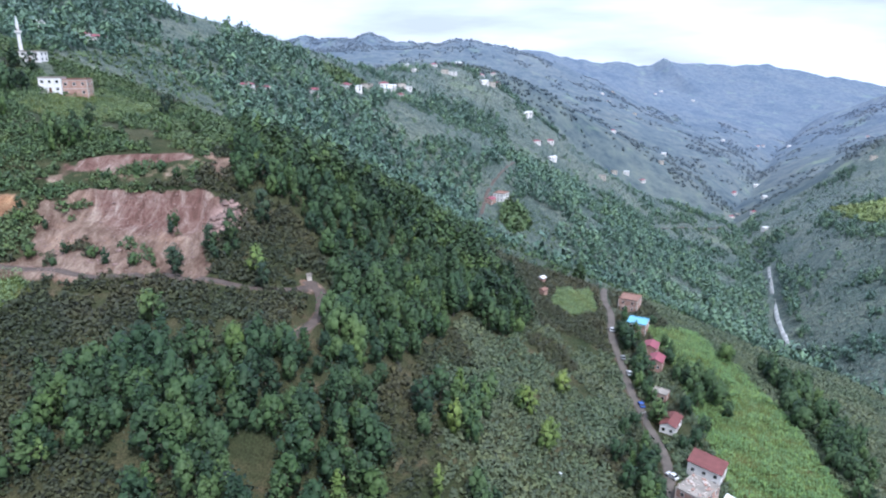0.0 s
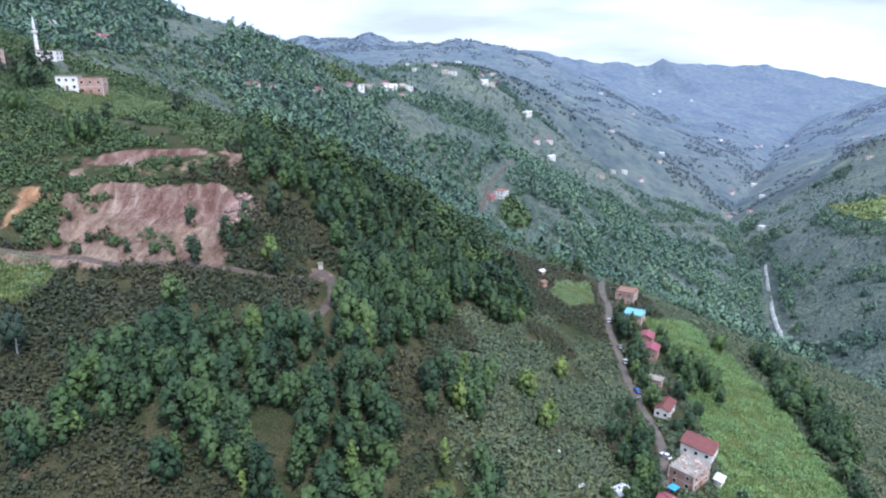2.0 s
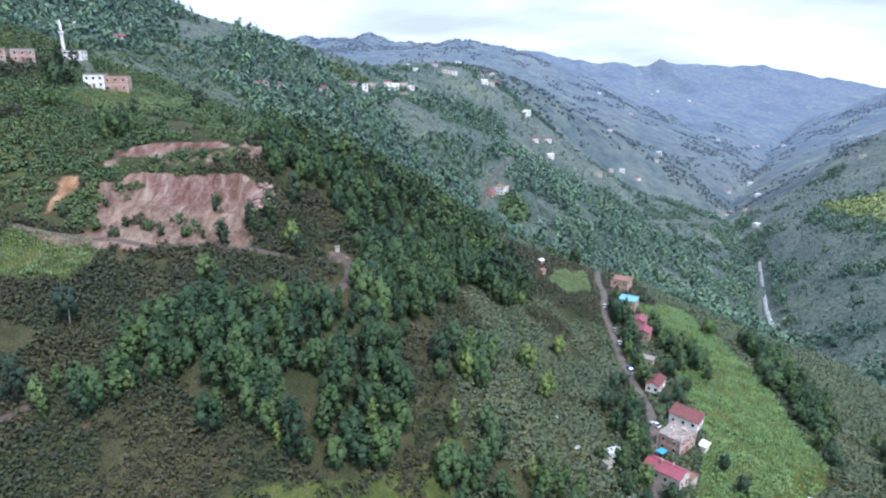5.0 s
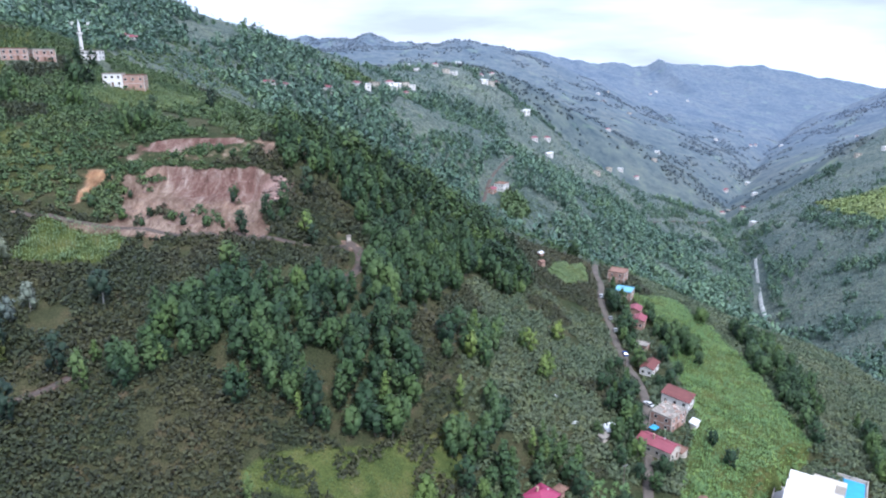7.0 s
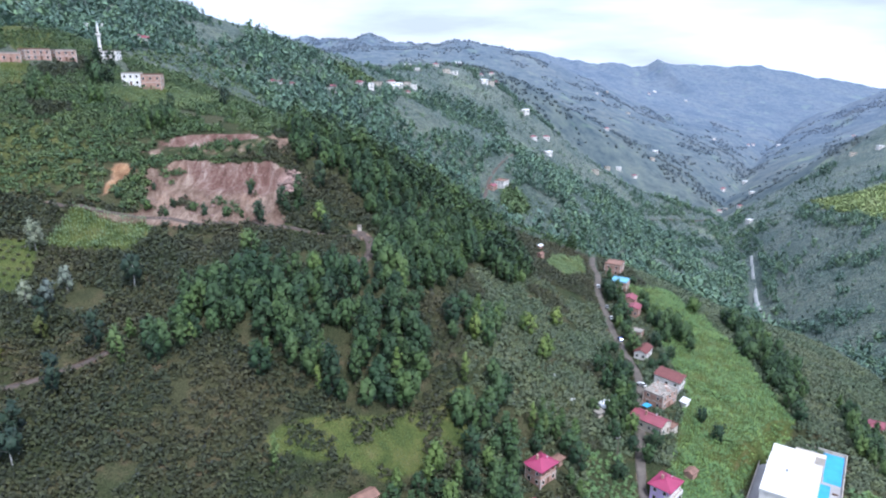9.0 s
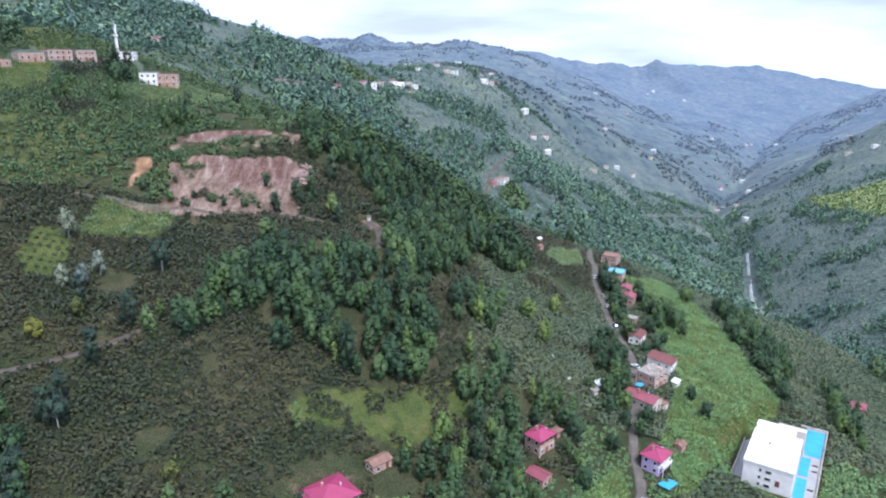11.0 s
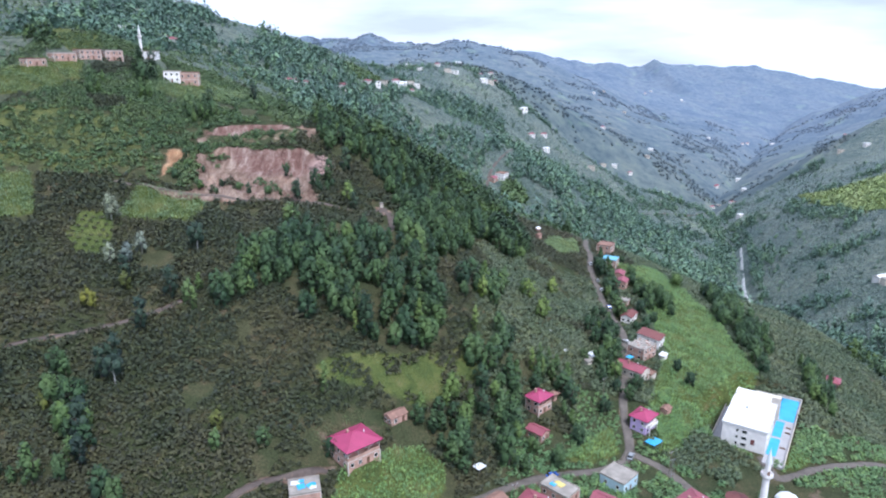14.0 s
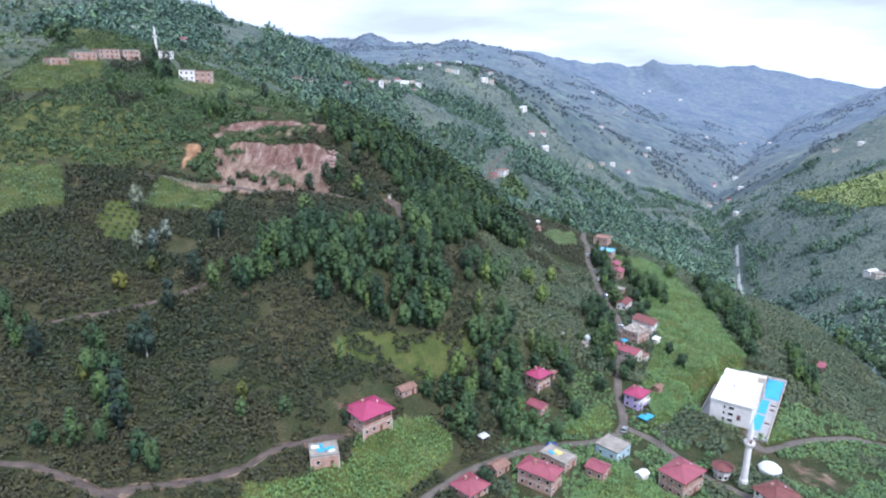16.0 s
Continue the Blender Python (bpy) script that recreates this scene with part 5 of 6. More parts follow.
def transformer():
    root = new("lattice_mast")
    root.matrix_basis = pose(66.4, 96.6, at(66.4, 96.6), 0, 0, 20)
    for sx in (-1, 1):
        for sy in (-1, 1):
            part("leg", solid([(sx * 0.7 - 0.05, sy * 0.7 - 0.05, -0.5), (sx * 0.7 + 0.05, sy * 0.7 - 0.05, -0.5), (sx * 0.7 + 0.05, sy * 0.7 + 0.05, -0.5), (sx * 0.7 - 0.05, sy * 0.7 + 0.05, -0.5), (sx * 0.25 - 0.05, sy * 0.25 - 0.05, 7), (sx * 0.25 + 0.05, sy * 0.25 - 0.05, 7), (sx * 0.25 + 0.05, sy * 0.25 + 0.05, 7), (sx * 0.25 - 0.05, sy * 0.25 + 0.05, 7)], ((0, 3, 2, 1), (4, 5, 6, 7), (0, 1, 5, 4), (1, 2, 6, 5), (2, 3, 7, 6), (3, 0, 4, 7))), M_STEEL, root)
    for z, s in ((1.5, 0.62), (3.2, 0.5), (5.0, 0.38)):
        part("brace", blocks((-s, s, -s - 0.03, -s + 0.03, z, z + 0.08), (-s, s, s - 0.03, s + 0.03, z, z + 0.08)), M_STEEL, root)
    part("crossarm", blocks((-1.2, 1.2, -0.08, 0.08, 7.0, 7.15)), M_STEEL, root)
    tagged(root, "grey steel lattice mast by the lane", "mast")


transformer()
for gx, gy, gt in ((1.3, 113.2, 20), (6.8, 117.1, 60), (38.0, 150.5, 30), (33, 160, 70)):
    sheet("white_sheet", gx, gy, at(gx, gy) + 0.5, 2.4, 1.0, gt, M_SHEET, "white plastic sheet lying in the grass", 20)


# ---- houses far up the valley ----
def far_house_kind(w, d, h, wall, roof, kind):
    root = new("distant_house")
    a, b = w / 2 - 0.4, d / 2 - 0.4
    part("wall", blocks((-a, a, -b, b, -4, h)), WALLS[wall], root)
    part("roof", roof_body(kind, w / 2, d / 2, h), ROOFS[roof], root)
    for s in range(max(1, round(h / 3))):
        for u in (-a * 0.55, a * 0.55):
            window(root, u, -b, 1.6 + 3 * s, 0, 1.6, 1.6)
    return tagged(root, "distant %s house with %s" % (WALL_WORDS[wall], ROOF_WORDS[roof]), "house", "houses scattered in the valley")


FAR_KINDS = [far_house_kind(11, 8, 4.2, "white", "crimson", "hip"), far_house_kind(12, 9, 5.0, "white", "white", "flat"), far_house_kind(12, 9, 5.0, "cream", "concrete", "flat"), far_house_kind(14, 8, 4.5, "white", "white", "gable")]
FAR_SPOTS = [(-93, 652), (-85, 660), (-79, 704), (-64, 745), (-49, 765), (-112, 587), (443, 538), (442, 524), (-255, 433), (-233, 445), (-228, 452), (33, 1445),
             (3, 1074), (16, 1073), (77, 1370), (106, 1429), (66, 1085), (79, 1101), (131, 1062), (140, 986), (167, 1026), (160, 962), (351, 1337), (380, 1351),
             (414, 1346), (393, 1530), (568, 1690), (488, 1468), (550, 2325), (551, 2238), (991, 3143), (1181, 3171), (626, 2184), (733, 1469), (729, 1620), (629, 1297),
             (852, 1760), (664, 1443), (817, 1168), (1368, 2130), (-71, 812), (-63, 818), (-56, 892), (-47, 897), (-146, 503), (-139, 522), (-77, 1406), (-64, 1386), (-44, 1061), (-15, 1114),
             (91, 1137), (137, 1076), (257, 1048), (996, 2351), (1210, 2492), (1169, 2445), (1289, 2453), (789, 1201), (549, 1083), (616, 1365), (742, 1643), (1034, 3195), (630, 2505)]
for k, (fx, fy) in enumerate(FAR_SPOTS):
    m = pose(fx, fy, at(fx, fy) if fy < 1240 else float(backdrop_height(np.array([fx]), np.array([fy]))[0]), 0, 0, (k * 37) % 60 - 20)
    if k < 4:
        FAR_KINDS[k].matrix_basis = m
    else:
        copy_thing(FAR_KINDS[(k * 7 + k // 5) % 4], m)

# ---- plants ----
RNG = np.random.RandomState(11)


def ico(level):
    bm = bmesh.new()
    bmesh.ops.create_icosphere(bm, subdivisions=level, radius=1.0)
    v = np.array([p.co[:] for p in bm.verts])
    f = np.array([[q.index for q in p.verts] for p in bm.faces])
    bm.free()
    return v, f


ICO1 = ico(1)


def unit(v):
    return v / np.maximum(np.linalg.norm(v, axis=-1, keepdims=True), 1e-6)


def sprays(r, p, n, size, pairs):
    """Leaf sprays at the points p that lie loosely along a surface with the normals n."""
    f = unit(n + 0.55 * r.normal(size=n.shape))
    u = unit(np.cross(f, r.normal(size=n.shape)))
    w = np.cross(f, u)
    s = (size * r.uniform(0.6, 1.4, len(p)))[:, None]
    shade = unit(n + 0.34 * r.normal(size=n.shape))
    if pairs:
        v = np.stack([p - u * s * 0.75, p - w * s, p + u * s * 0.75, p + w * s], 1).reshape(-1, 3)
        k = np.arange(len(p))[:, None] * 4
        return v, np.concatenate([k + [0, 1, 2], k + [0, 2, 3]]), np.repeat(shade, 4, 0)
    v = np.stack([p - u * s - w * s * 0.7, p + u * s - w * s * 0.7, p + w * s * 1.1], 1).reshape(-1, 3)
    return v, np.arange(3 * len(p)).reshape(-1, 3), np.repeat(shade, 3, 0)


def crown(lobes, wide, tall, base, leaves, leaf, shape=1.0, seed=0, pairs=True, rough=0.22, heart=True):
    """A crown of leaf sprays over uneven boughs; wide: its radius; shape > 1 narrows it towards the top."""
    r = np.random.RandomState(seed)
    iv, jf = ICO1
    V, F, N, n = [], [], [], 0
    mid = np.array([0, 0, base + 0.4 * (tall - base)])
    for k in range(lobes):
        h = (k + 0.5) / lobes
        env = min(1.0, 0.45 + 2.2 * h) * (1 - h) ** (0.55 * shape) if shape > 1.2 else math.sqrt(max(0.05, 1 - (1.75 * h - 0.72) ** 2))
        ring = wide * 0.62 * env * r.uniform(0.55, 1.1) if lobes > 1 else 0.0
        a = k * 2.4 + r.uniform(-0.5, 0.5)
        size = wide * (r.uniform(0.26, 0.46) * (1.0 - 0.3 * h * (shape > 1.2)) if lobes > 4 else r.uniform(0.5, 0.7) if lobes > 1 else 0.8)
        c = np.array([ring * math.cos(a), ring * math.sin(a), base + size * 0.5 + (tall - base - size * 1.4) * h])
        squash = np.array([1, 1, r.uniform(0.95, 1.6)])
        v = iv * (1 + r.uniform(-rough, rough, (len(iv), 1))) * size * 0.66 * squash + c
        d = unit(r.normal(size=(max(0, leaves // lobes), 3)) + [0, 0, 0.25])
        p = c + d * squash * size * r.uniform(0.62 if heart else 0.3, 1.38, (len(d), 1))
        for vv, ff, nn in (((v, jf, unit(0.45 * iv + 0.6 * unit(v - mid) + [0, 0, 0.1])),) if heart else ()) + (sprays(r, p, unit(0.4 * d + 0.65 * unit(p - mid) + [0, 0, 0.12]), leaf, pairs),):
            V.append(vv)
            F.append(ff + n)
            N.append(nn)
            n += len(vv)
    return np.concatenate(V), np.concatenate(F), np.concatenate(N)


def trunk(tall, thick, limbs, seed, lean=0.1):
    """A tapered trunk with limbs that reach into the crown."""
    r = np.random.RandomState(seed)
    V, F, n = [], [], 0
    def pole(a, b, ra, rb):
        nonlocal n
        a, b = np.array(a), np.array(b)
        d = (b - a) / np.linalg.norm(b - a)
        u = np.cross(d, [0.3, 0.9, 0.1])
        u /= np.linalg.norm(u)
        w = np.cross(d, u)
        ang = np.arange(6) * math.pi / 3
        ringd = np.cos(ang)[:, None] * u + np.sin(ang)[:, None] * w
        V.append(np.concatenate([a + ringd * ra, b + ringd * rb]))
        for k in range(6):
            q = (k + 1) % 6
            F.append([[n + k, n + q, n + 6 + q], [n + k, n + 6 + q, n + 6 + k]])
        n += 12
    top = (lean * tall * r.uniform(-1, 1), lean * tall * r.uniform(-1, 1), tall * 0.7)
    mid = (top[0] * 0.4, top[1] * 0.4 + 0.05, tall * 0.35)
    pole((0, 0, -1.0), mid, thick * 1.15, thick * 0.8)
    pole(mid, top, thick * 0.8, thick * 0.35)
    for k in range(limbs):
        a = k * 2.2 + r.uniform(0, 1)
        s = r.uniform(0.32, 0.55)
        start = (mid[0] + (top[0] - mid[0]) * (s - 0.3), mid[1] + (top[1] - mid[1]) * (s - 0.3), tall * s)
        pole(start, (start[0] + 0.24 * tall * math.cos(a), start[1] + 0.24 * tall * math.sin(a), start[2] + 0.22 * tall), thick * 0.45, thick * 0.15)
    return np.concatenate(V), np.concatenate(F).reshape(-1, 3)


def strewn(name, templates, x, y, size, mat, label, category, squash=0.15, sink=0.0, level=None, far=None):
    """Many plants of a few kinds, turned and sized one by one, in one mesh."""
    z = land(x, y) if level is None else level
    pick = RNG.randint(0, len(templates), len(x))
    V, F, N, own, away, n = [], [], [], [], [], 0
    for k, (tv, tf, *tn) in enumerate(templates):
        i = np.where(pick == k)[0]
        if not len(i):
            continue
        a = RNG.uniform(0, 6.283, len(i))
        c, s = np.cos(a)[:, None], np.sin(a)[:, None]
        g = size[i][:, None]
        flat = g * RNG.uniform(1 - squash, 1 + squash, (len(i), 1))
        v = np.stack([(tv[:, 0] * c - tv[:, 1] * s) * g + x[i][:, None], (tv[:, 0] * s + tv[:, 1] * c) * g + y[i][:, None], tv[:, 2] * flat + z[i][:, None] - sink], 2)
        f = tf[None] + (np.arange(len(i)) * len(tv))[:, None, None] + n
        V.append(v.reshape(-1, 3))
        F.append(f.reshape(-1, 3))
        if tn:
            q = tn[0]
            N.append(np.stack([q[:, 0] * c - q[:, 1] * s, q[:, 0] * s + q[:, 1] * c, q[:, 2] + 0 * c], 2).reshape(-1, 3))
        own.append(np.repeat(RNG.rand(len(i)), len(tv)))
        if far is not None:
            away.append(np.repeat(far[i], len(tv)))
        n += len(i) * len(tv)
    marks = [("own", np.concatenate(own))] + ([("range", np.concatenate(away))] if away else [])
    me = mesh_from(name, np.concatenate(V), np.concatenate(F), mat, False, np.concatenate(N) if N else None, marks)
    return tagged(new(name, me), label, category, kind="stuff")


def jittered(x0, x1, y0, y1, step, seed, stray=0.32):
    r = np.random.RandomState(seed)
    X, Y = np.meshgrid(np.arange(x0, x1, step), np.arange(y0, y1, step))
    X = X + (np.arange(X.shape[0]) % 2)[:, None] * step / 2
    return X.ravel() + r.uniform(-stray, stray, X.size) * step, Y.ravel() + r.uniform(-stray, stray, X.size) * step


def seen_side(x, y):
    """The wedge of country that the flight looks over."""
    return np.abs(x + 10) < 0.75 * (y + 135) + 40


def clear_of(x, y, margin=1.5):
    ok = np.ones(x.shape, bool)
    for name, half, paved, line in ROADS:
        ok &= along(x, y, line)[0] > half + margin + (2.0 if name == "hut_track" else 0)
    for cx, cy, reach, level in PADS[:-2]:
        ok &= np.hypot(x - cx, y - cy) > reach + margin
    t = radians(HOTEL[2] - 180)
    u, v = (x - HOTEL[0]) * math.cos(t) + (y - HOTEL[1]) * math.sin(t), (y - HOTEL[1]) * math.cos(t) - (x - HOTEL[0]) * math.sin(t)
    ok &= (u < -12.5 - margin) | (u > 15.5 + margin) | (v < -13 - margin) | (v > 40.5 + margin) | ((u < 7) & (v > 22.5))
    return ok


def in_any(x, y, polys):
    hit = np.zeros(x.shape, bool)
    for p in polys:
        hit |= inside(x, y, p)
    return hit


def bush(seed, leaves=40):
    """A low multi-stemmed bush: sprays of leaves over and inside a loose dome."""
    r = np.random.RandomState(seed)
    a, e = np.arange(leaves) * 2.4 + r.uniform(-0.4, 0.4, leaves), r.uniform(0.0, 1.45, leaves)
    d = np.stack([np.cos(a) * np.cos(e), np.sin(a) * np.cos(e), np.sin(e)], 1)
    lump = 1 + 0.22 * np.sin(3 * a + seed)[:, None]
    p = d * [1.15, 1.15, 1.25] * lump * r.uniform(0.45, 1.2, (leaves, 1)) + [0, 0, 0.4]
    return sprays(r, p, unit(0.7 * d + [0, 0, 0.6]), 0.33, False)


BUSHES = [bush(s) for s in range(7)]
WOODS = [crown(8, 3.9, 10.5, 0.4, 176, 0.58, (1.0, 1.0, 1.6)[s % 3], 20 + s, False, 0.22, False) for s in range(6)]
CLUMPS = [crown(1, 1.9, 1.6, 0.0, 16, 0.52, 1.0, 40 + s, False, 0.22, False) for s in range(5)]
LUMPS = [crown(1, 2.4, 2.6, 0.0, 5, 0.9, 1.0, 43 + s, False, 0.35) for s in range(4)]
FAR_STANDS = [crown(3, 4.2, 10.0, 0.0, 48, 1.0, (1.0, 1.0, 1.8)[s % 3], 66 + s, False, 0.3, False) for s in range(7)]
STANDS = [crown(6, 4.2, 10.5, 0.0, 96, 0.78, (1.0, 1.0, 1.8)[s % 3], 46 + s, False, 0.3, False) for s in range(7)]


def maize_plant(seed):
    """A stem with five arching leaves."""
    r = np.random.RandomState(seed)
    V = []
    for k in range(5):
        a = k * 1.3 + r.uniform(-0.4, 0.4)
        d, u = np.array([math.cos(a), math.sin(a), 0]), np.array([-math.sin(a), math.cos(a), 0])
        h, q = r.uniform(0.7, 1.6), r.uniform(0.6, 1.15)
        V.append(np.array([-u * 0.15 + [0, 0, h + 0.15], d * q + [0, 0, h - r.uniform(0.1, 0.5)], u * 0.15 + [0, 0, h + 0.15]]))
    V.append(np.array([[0.06, 0, 0], [-0.06, 0, 0], [0, 0, 1.9]]))
    V = np.concatenate(V)
    return V, np.arange(len(V)).reshape(-1, 3), unit(V * [0.45, 0.45, 0] + [0, 0, 0.8])


MAIZE_PLANTS = [maize_plant(s) for s in range(5)]
FIELDS = list(MAIZE.values())
DARK_PLOT = [(62, 118), (92, 122), (108, 104), (88, 92), (70, 104)]
CLEARING = [(-45, 126), (-37, 129), (-34, 122), (-36, 113), (-41, 110), (-42, 117)]


def plant_near():
    # hazel orchards in loose rows
    x, y = jittered(-235, 235, 18, 345, 2.0, 5)
    keep = seen_side(x, y) & clear_of(x, y, 0.8) & ~in_any(x, y, FIELDS + [FOREST] + YARDS + MEADOWS[1:2])
    wx, wy = frayed(x, y)
    keep &= ~inside(wx, wy, SLIDE) | ((value_noise(x, y, 6, 38) > 0.5) & ~inside(x, y, CLIFF) & ~inside(x, y, ROCK))
    keep &= ~inside(wx, wy, OCHRE) & ~inside(wx, wy, CLEARING)
    keep &= ~inside(x, y, YOUNG) | (RNG.rand(len(x)) < 0.62)
    keep &= ~in_any(wx, wy, MEADOWS[:1]) | (value_noise(x, y, 6, 36) > 0.05)
    top = inside(x, y, SLIDE_TOP)
    keep &= ~top | ((value_noise(x, y, 7, 31) > 0.2) & ~inside(x, y, GULLY))
    keep &= ~in_any(x, y, MEADOWS[1:3]) | (RNG.rand(len(x)) < 0.35)
    keep &= ~inside(x, y, MEADOWS[3])
    keep &= value_noise(x, y, 13, 32) + 0.5 * value_noise(x, y, 5, 33) > -0.72
    x, y = x[keep], y[keep]
    size = 1.02 + 0.25 * value_noise(x, y, 9, 34) + RNG.uniform(-0.2, 0.3, len(x))
    young = inside(x, y, YOUNG) | ((x < -85) & (y > 178) & (value_noise(x, y, 18, 47) > np.where(y > 222, -0.75, -0.15)))
    light = ~young & ((x > 5) & (y < 132) & ~inside(x, y, DARK_PLOT) & (value_noise(x, y, 25, 37) > -0.35))
    pale = ~light & ~young & ((x > 112) | ((x > 0) & (y < 260) & (value_noise(x, y, 22, 35) > -0.5)))
    dark = ~light & ~pale & ~young
    strewn("hazel_orchard", BUSHES, x[dark], y[dark], size[dark], M_HAZEL, "grey-green hazel bushes planted over the hillside", "bushes", 0.2, 0.15)
    strewn("sunlit_hazel_orchard", BUSHES, x[pale], y[pale], size[pale], M_HAZEL_MID, "sunlit green hazel bushes on the slope by the village", "bushes", 0.2, 0.15)
    strewn("green_orchard", BUSHES, x[young], y[young], size[young], M_GREEN, "fresh green hazel bushes on the upper slope", "bushes", 0.2, 0.15)
    strewn("young_hazel_orchard", BUSHES, x[light], y[light], size[light] * 0.9, M_HAZEL_LIGHT, "bright green young hazel bushes round the village", "bushes", 0.2, 0.15)
    # a plot of young bushes set out in rows
    x, y = np.meshgrid(np.arange(-158, -132, 3.1), np.arange(126, 158, 3.1))
    x, y = x.ravel() + RNG.uniform(-0.3, 0.3, x.size), y.ravel() + RNG.uniform(-0.3, 0.3, x.size)
    k = inside(x, y, MEADOWS[1])
    strewn("young_plantation", BUSHES, x[k], y[k], RNG.uniform(0.5, 0.75, k.sum()), M_HAZEL, "young hazel bushes set out in rows on grass", "bushes")
    x, y = np.meshgrid(np.arange(-242, -205, 2.2), np.arange(278, 320, 4.4))
    x, y = x.ravel() + RNG.uniform(-0.3, 0.3, x.size), y.ravel() + 0.35 * (x.ravel() + 220) + RNG.uniform(-0.3, 0.3, x.size)
    k = inside(x, y, MEADOWS[3])
    strewn("hillside_plantation", BUSHES, x[k], y[k], RNG.uniform(0.8, 1.1, k.sum()), M_GREEN, "young green bushes in rows on the upper slope", "bushes")
    # rank grass on the meadows and yards
    for poly in MEADOWS[:2] + YARDS:
        a = np.array(poly)
        x, y = jittered(a[:, 0].min(), a[:, 0].max(), a[:, 1].min(), a[:, 1].max(), 1.0, 9)
        k = inside(x, y, poly) & clear_of(x, y, 0.2) & (value_noise(x, y, 4, 39) > (-0.3 if poly in MEADOWS else 0.3))
        strewn("grass_tufts", MAIZE_PLANTS, x[k], y[k], RNG.uniform(0.3, 0.6, k.sum()), M_GREEN, "rank tufts of meadow grass", "grass")
    # maize
    for name, poly in MAIZE.items():
        a = np.array(poly)
        step = 1.05 if a[:, 1].max() < 340 else 2.2
        x, y = jittered(a[:, 0].min(), a[:, 0].max(), a[:, 1].min(), a[:, 1].max(), step, 8)
        k = inside(x, y, poly) & clear_of(x, y, 0.5)
        x, y = x[k], y[k]
        strewn("maize_crop", MAIZE_PLANTS if step < 2 else CLUMPS, x, y, (RNG.uniform(0.75, 1.25, len(x)) + 0.45 * value_noise(x, y, 3.5, 66)) * max(1.0, step / 1.15), M_SUNPATCH if name == "sunny_field" else M_GREEN if name in ("far_field", "village_field") else M_MEADOW if name in ("hill_field", "crest_field", "upper_field", "west_field", "bend_field") else M_CORN, "bright green maize crop growing on the slope", "crop", 0.2)


plant_near()


def tree_kind(name, crown_data, trunk_data, leaf, bark, label):
    root = new(name)
    c = new("crown", mesh_from("crown", crown_data[0], crown_data[1], leaf, True, crown_data[2]))
    t = new("trunk", mesh_from("trunk", *trunk_data, bark))
    c.parent = t.parent = root
    return tagged(root, label, "tree", "trees on the slope")


def plant_forest():
    x, y = jittered(-95, 45, 100, 325, 4.9, 6)
    k = inside(x, y, FOREST) & clear_of(x, y, 1.0) & ~inside(x, y, CLEARING) & (~inside(x, y, MEADOWS[0]) | (value_noise(x, y, 7, 48) > 0.3))
    x, y = x[k], y[k]
    leaves = (M_FOREST, M_FOREST, M_MIXED, M_FOREST, M_MIXED)
    kinds = [tree_kind("broadleaf_tree", crown((17, 16, 18, 16, 15)[s], (3.7, 3.3, 4.1, 3.5, 3.0)[s], (11.0, 12.0, 10.0, 10.5, 12.5)[s], 0.6, 480, 0.33, (1.0, 1.0, 0.9, 1.0, 1.7)[s], 60 + s), trunk(9.0, 0.22, 4, s), leaves[s], M_BARK,
             ("leafy dark green broadleaf tree in dense wood", "tall dark green broadleaf tree in dense wood", "spreading mid-green broadleaf tree in dense wood", "dense dark green tree in the wood", "slender mid-green tree rising from the wood")[s]) for s in range(5)]
    near, z = np.argsort(y)[:280], land(x, y)
    clump = value_noise(x, y, 17, 72)
    for n, i in enumerate(near):
        s = 0.92 + 0.25 * clump[i] + RNG.uniform(-0.25, 0.32)
        m = pose(x[i], y[i], z[i], 0, 0, RNG.uniform(0, 360))
        pick = n if n < 5 else RNG.randint(0, 5)
        ob = kinds[pick] if n < 5 else copy_thing(kinds[pick], m)
        ob.matrix_basis = m @ Matrix.Diagonal((s, s, s * RNG.uniform(0.85, 1.15), 1))
    rest = np.setdiff1d(np.arange(len(x)), near)
    fresh = (value_noise(x, y, 24, 73) > 0.1) | ((x < -35) & (y > 215) & (y < 275))
    for pick, leaf, words in ((rest[~fresh[rest]], M_FOREST, "dense dark green broadleaf wood along the spur"), (rest[fresh[rest]], M_MIXED, "dense fresh green broadleaf wood along the spur")):
        strewn("wood", WOODS, x[pick], y[pick], 0.98 + 0.22 * clump[pick] + RNG.uniform(-0.22, 0.28, len(pick)), leaf, words, "wood")


plant_forest()

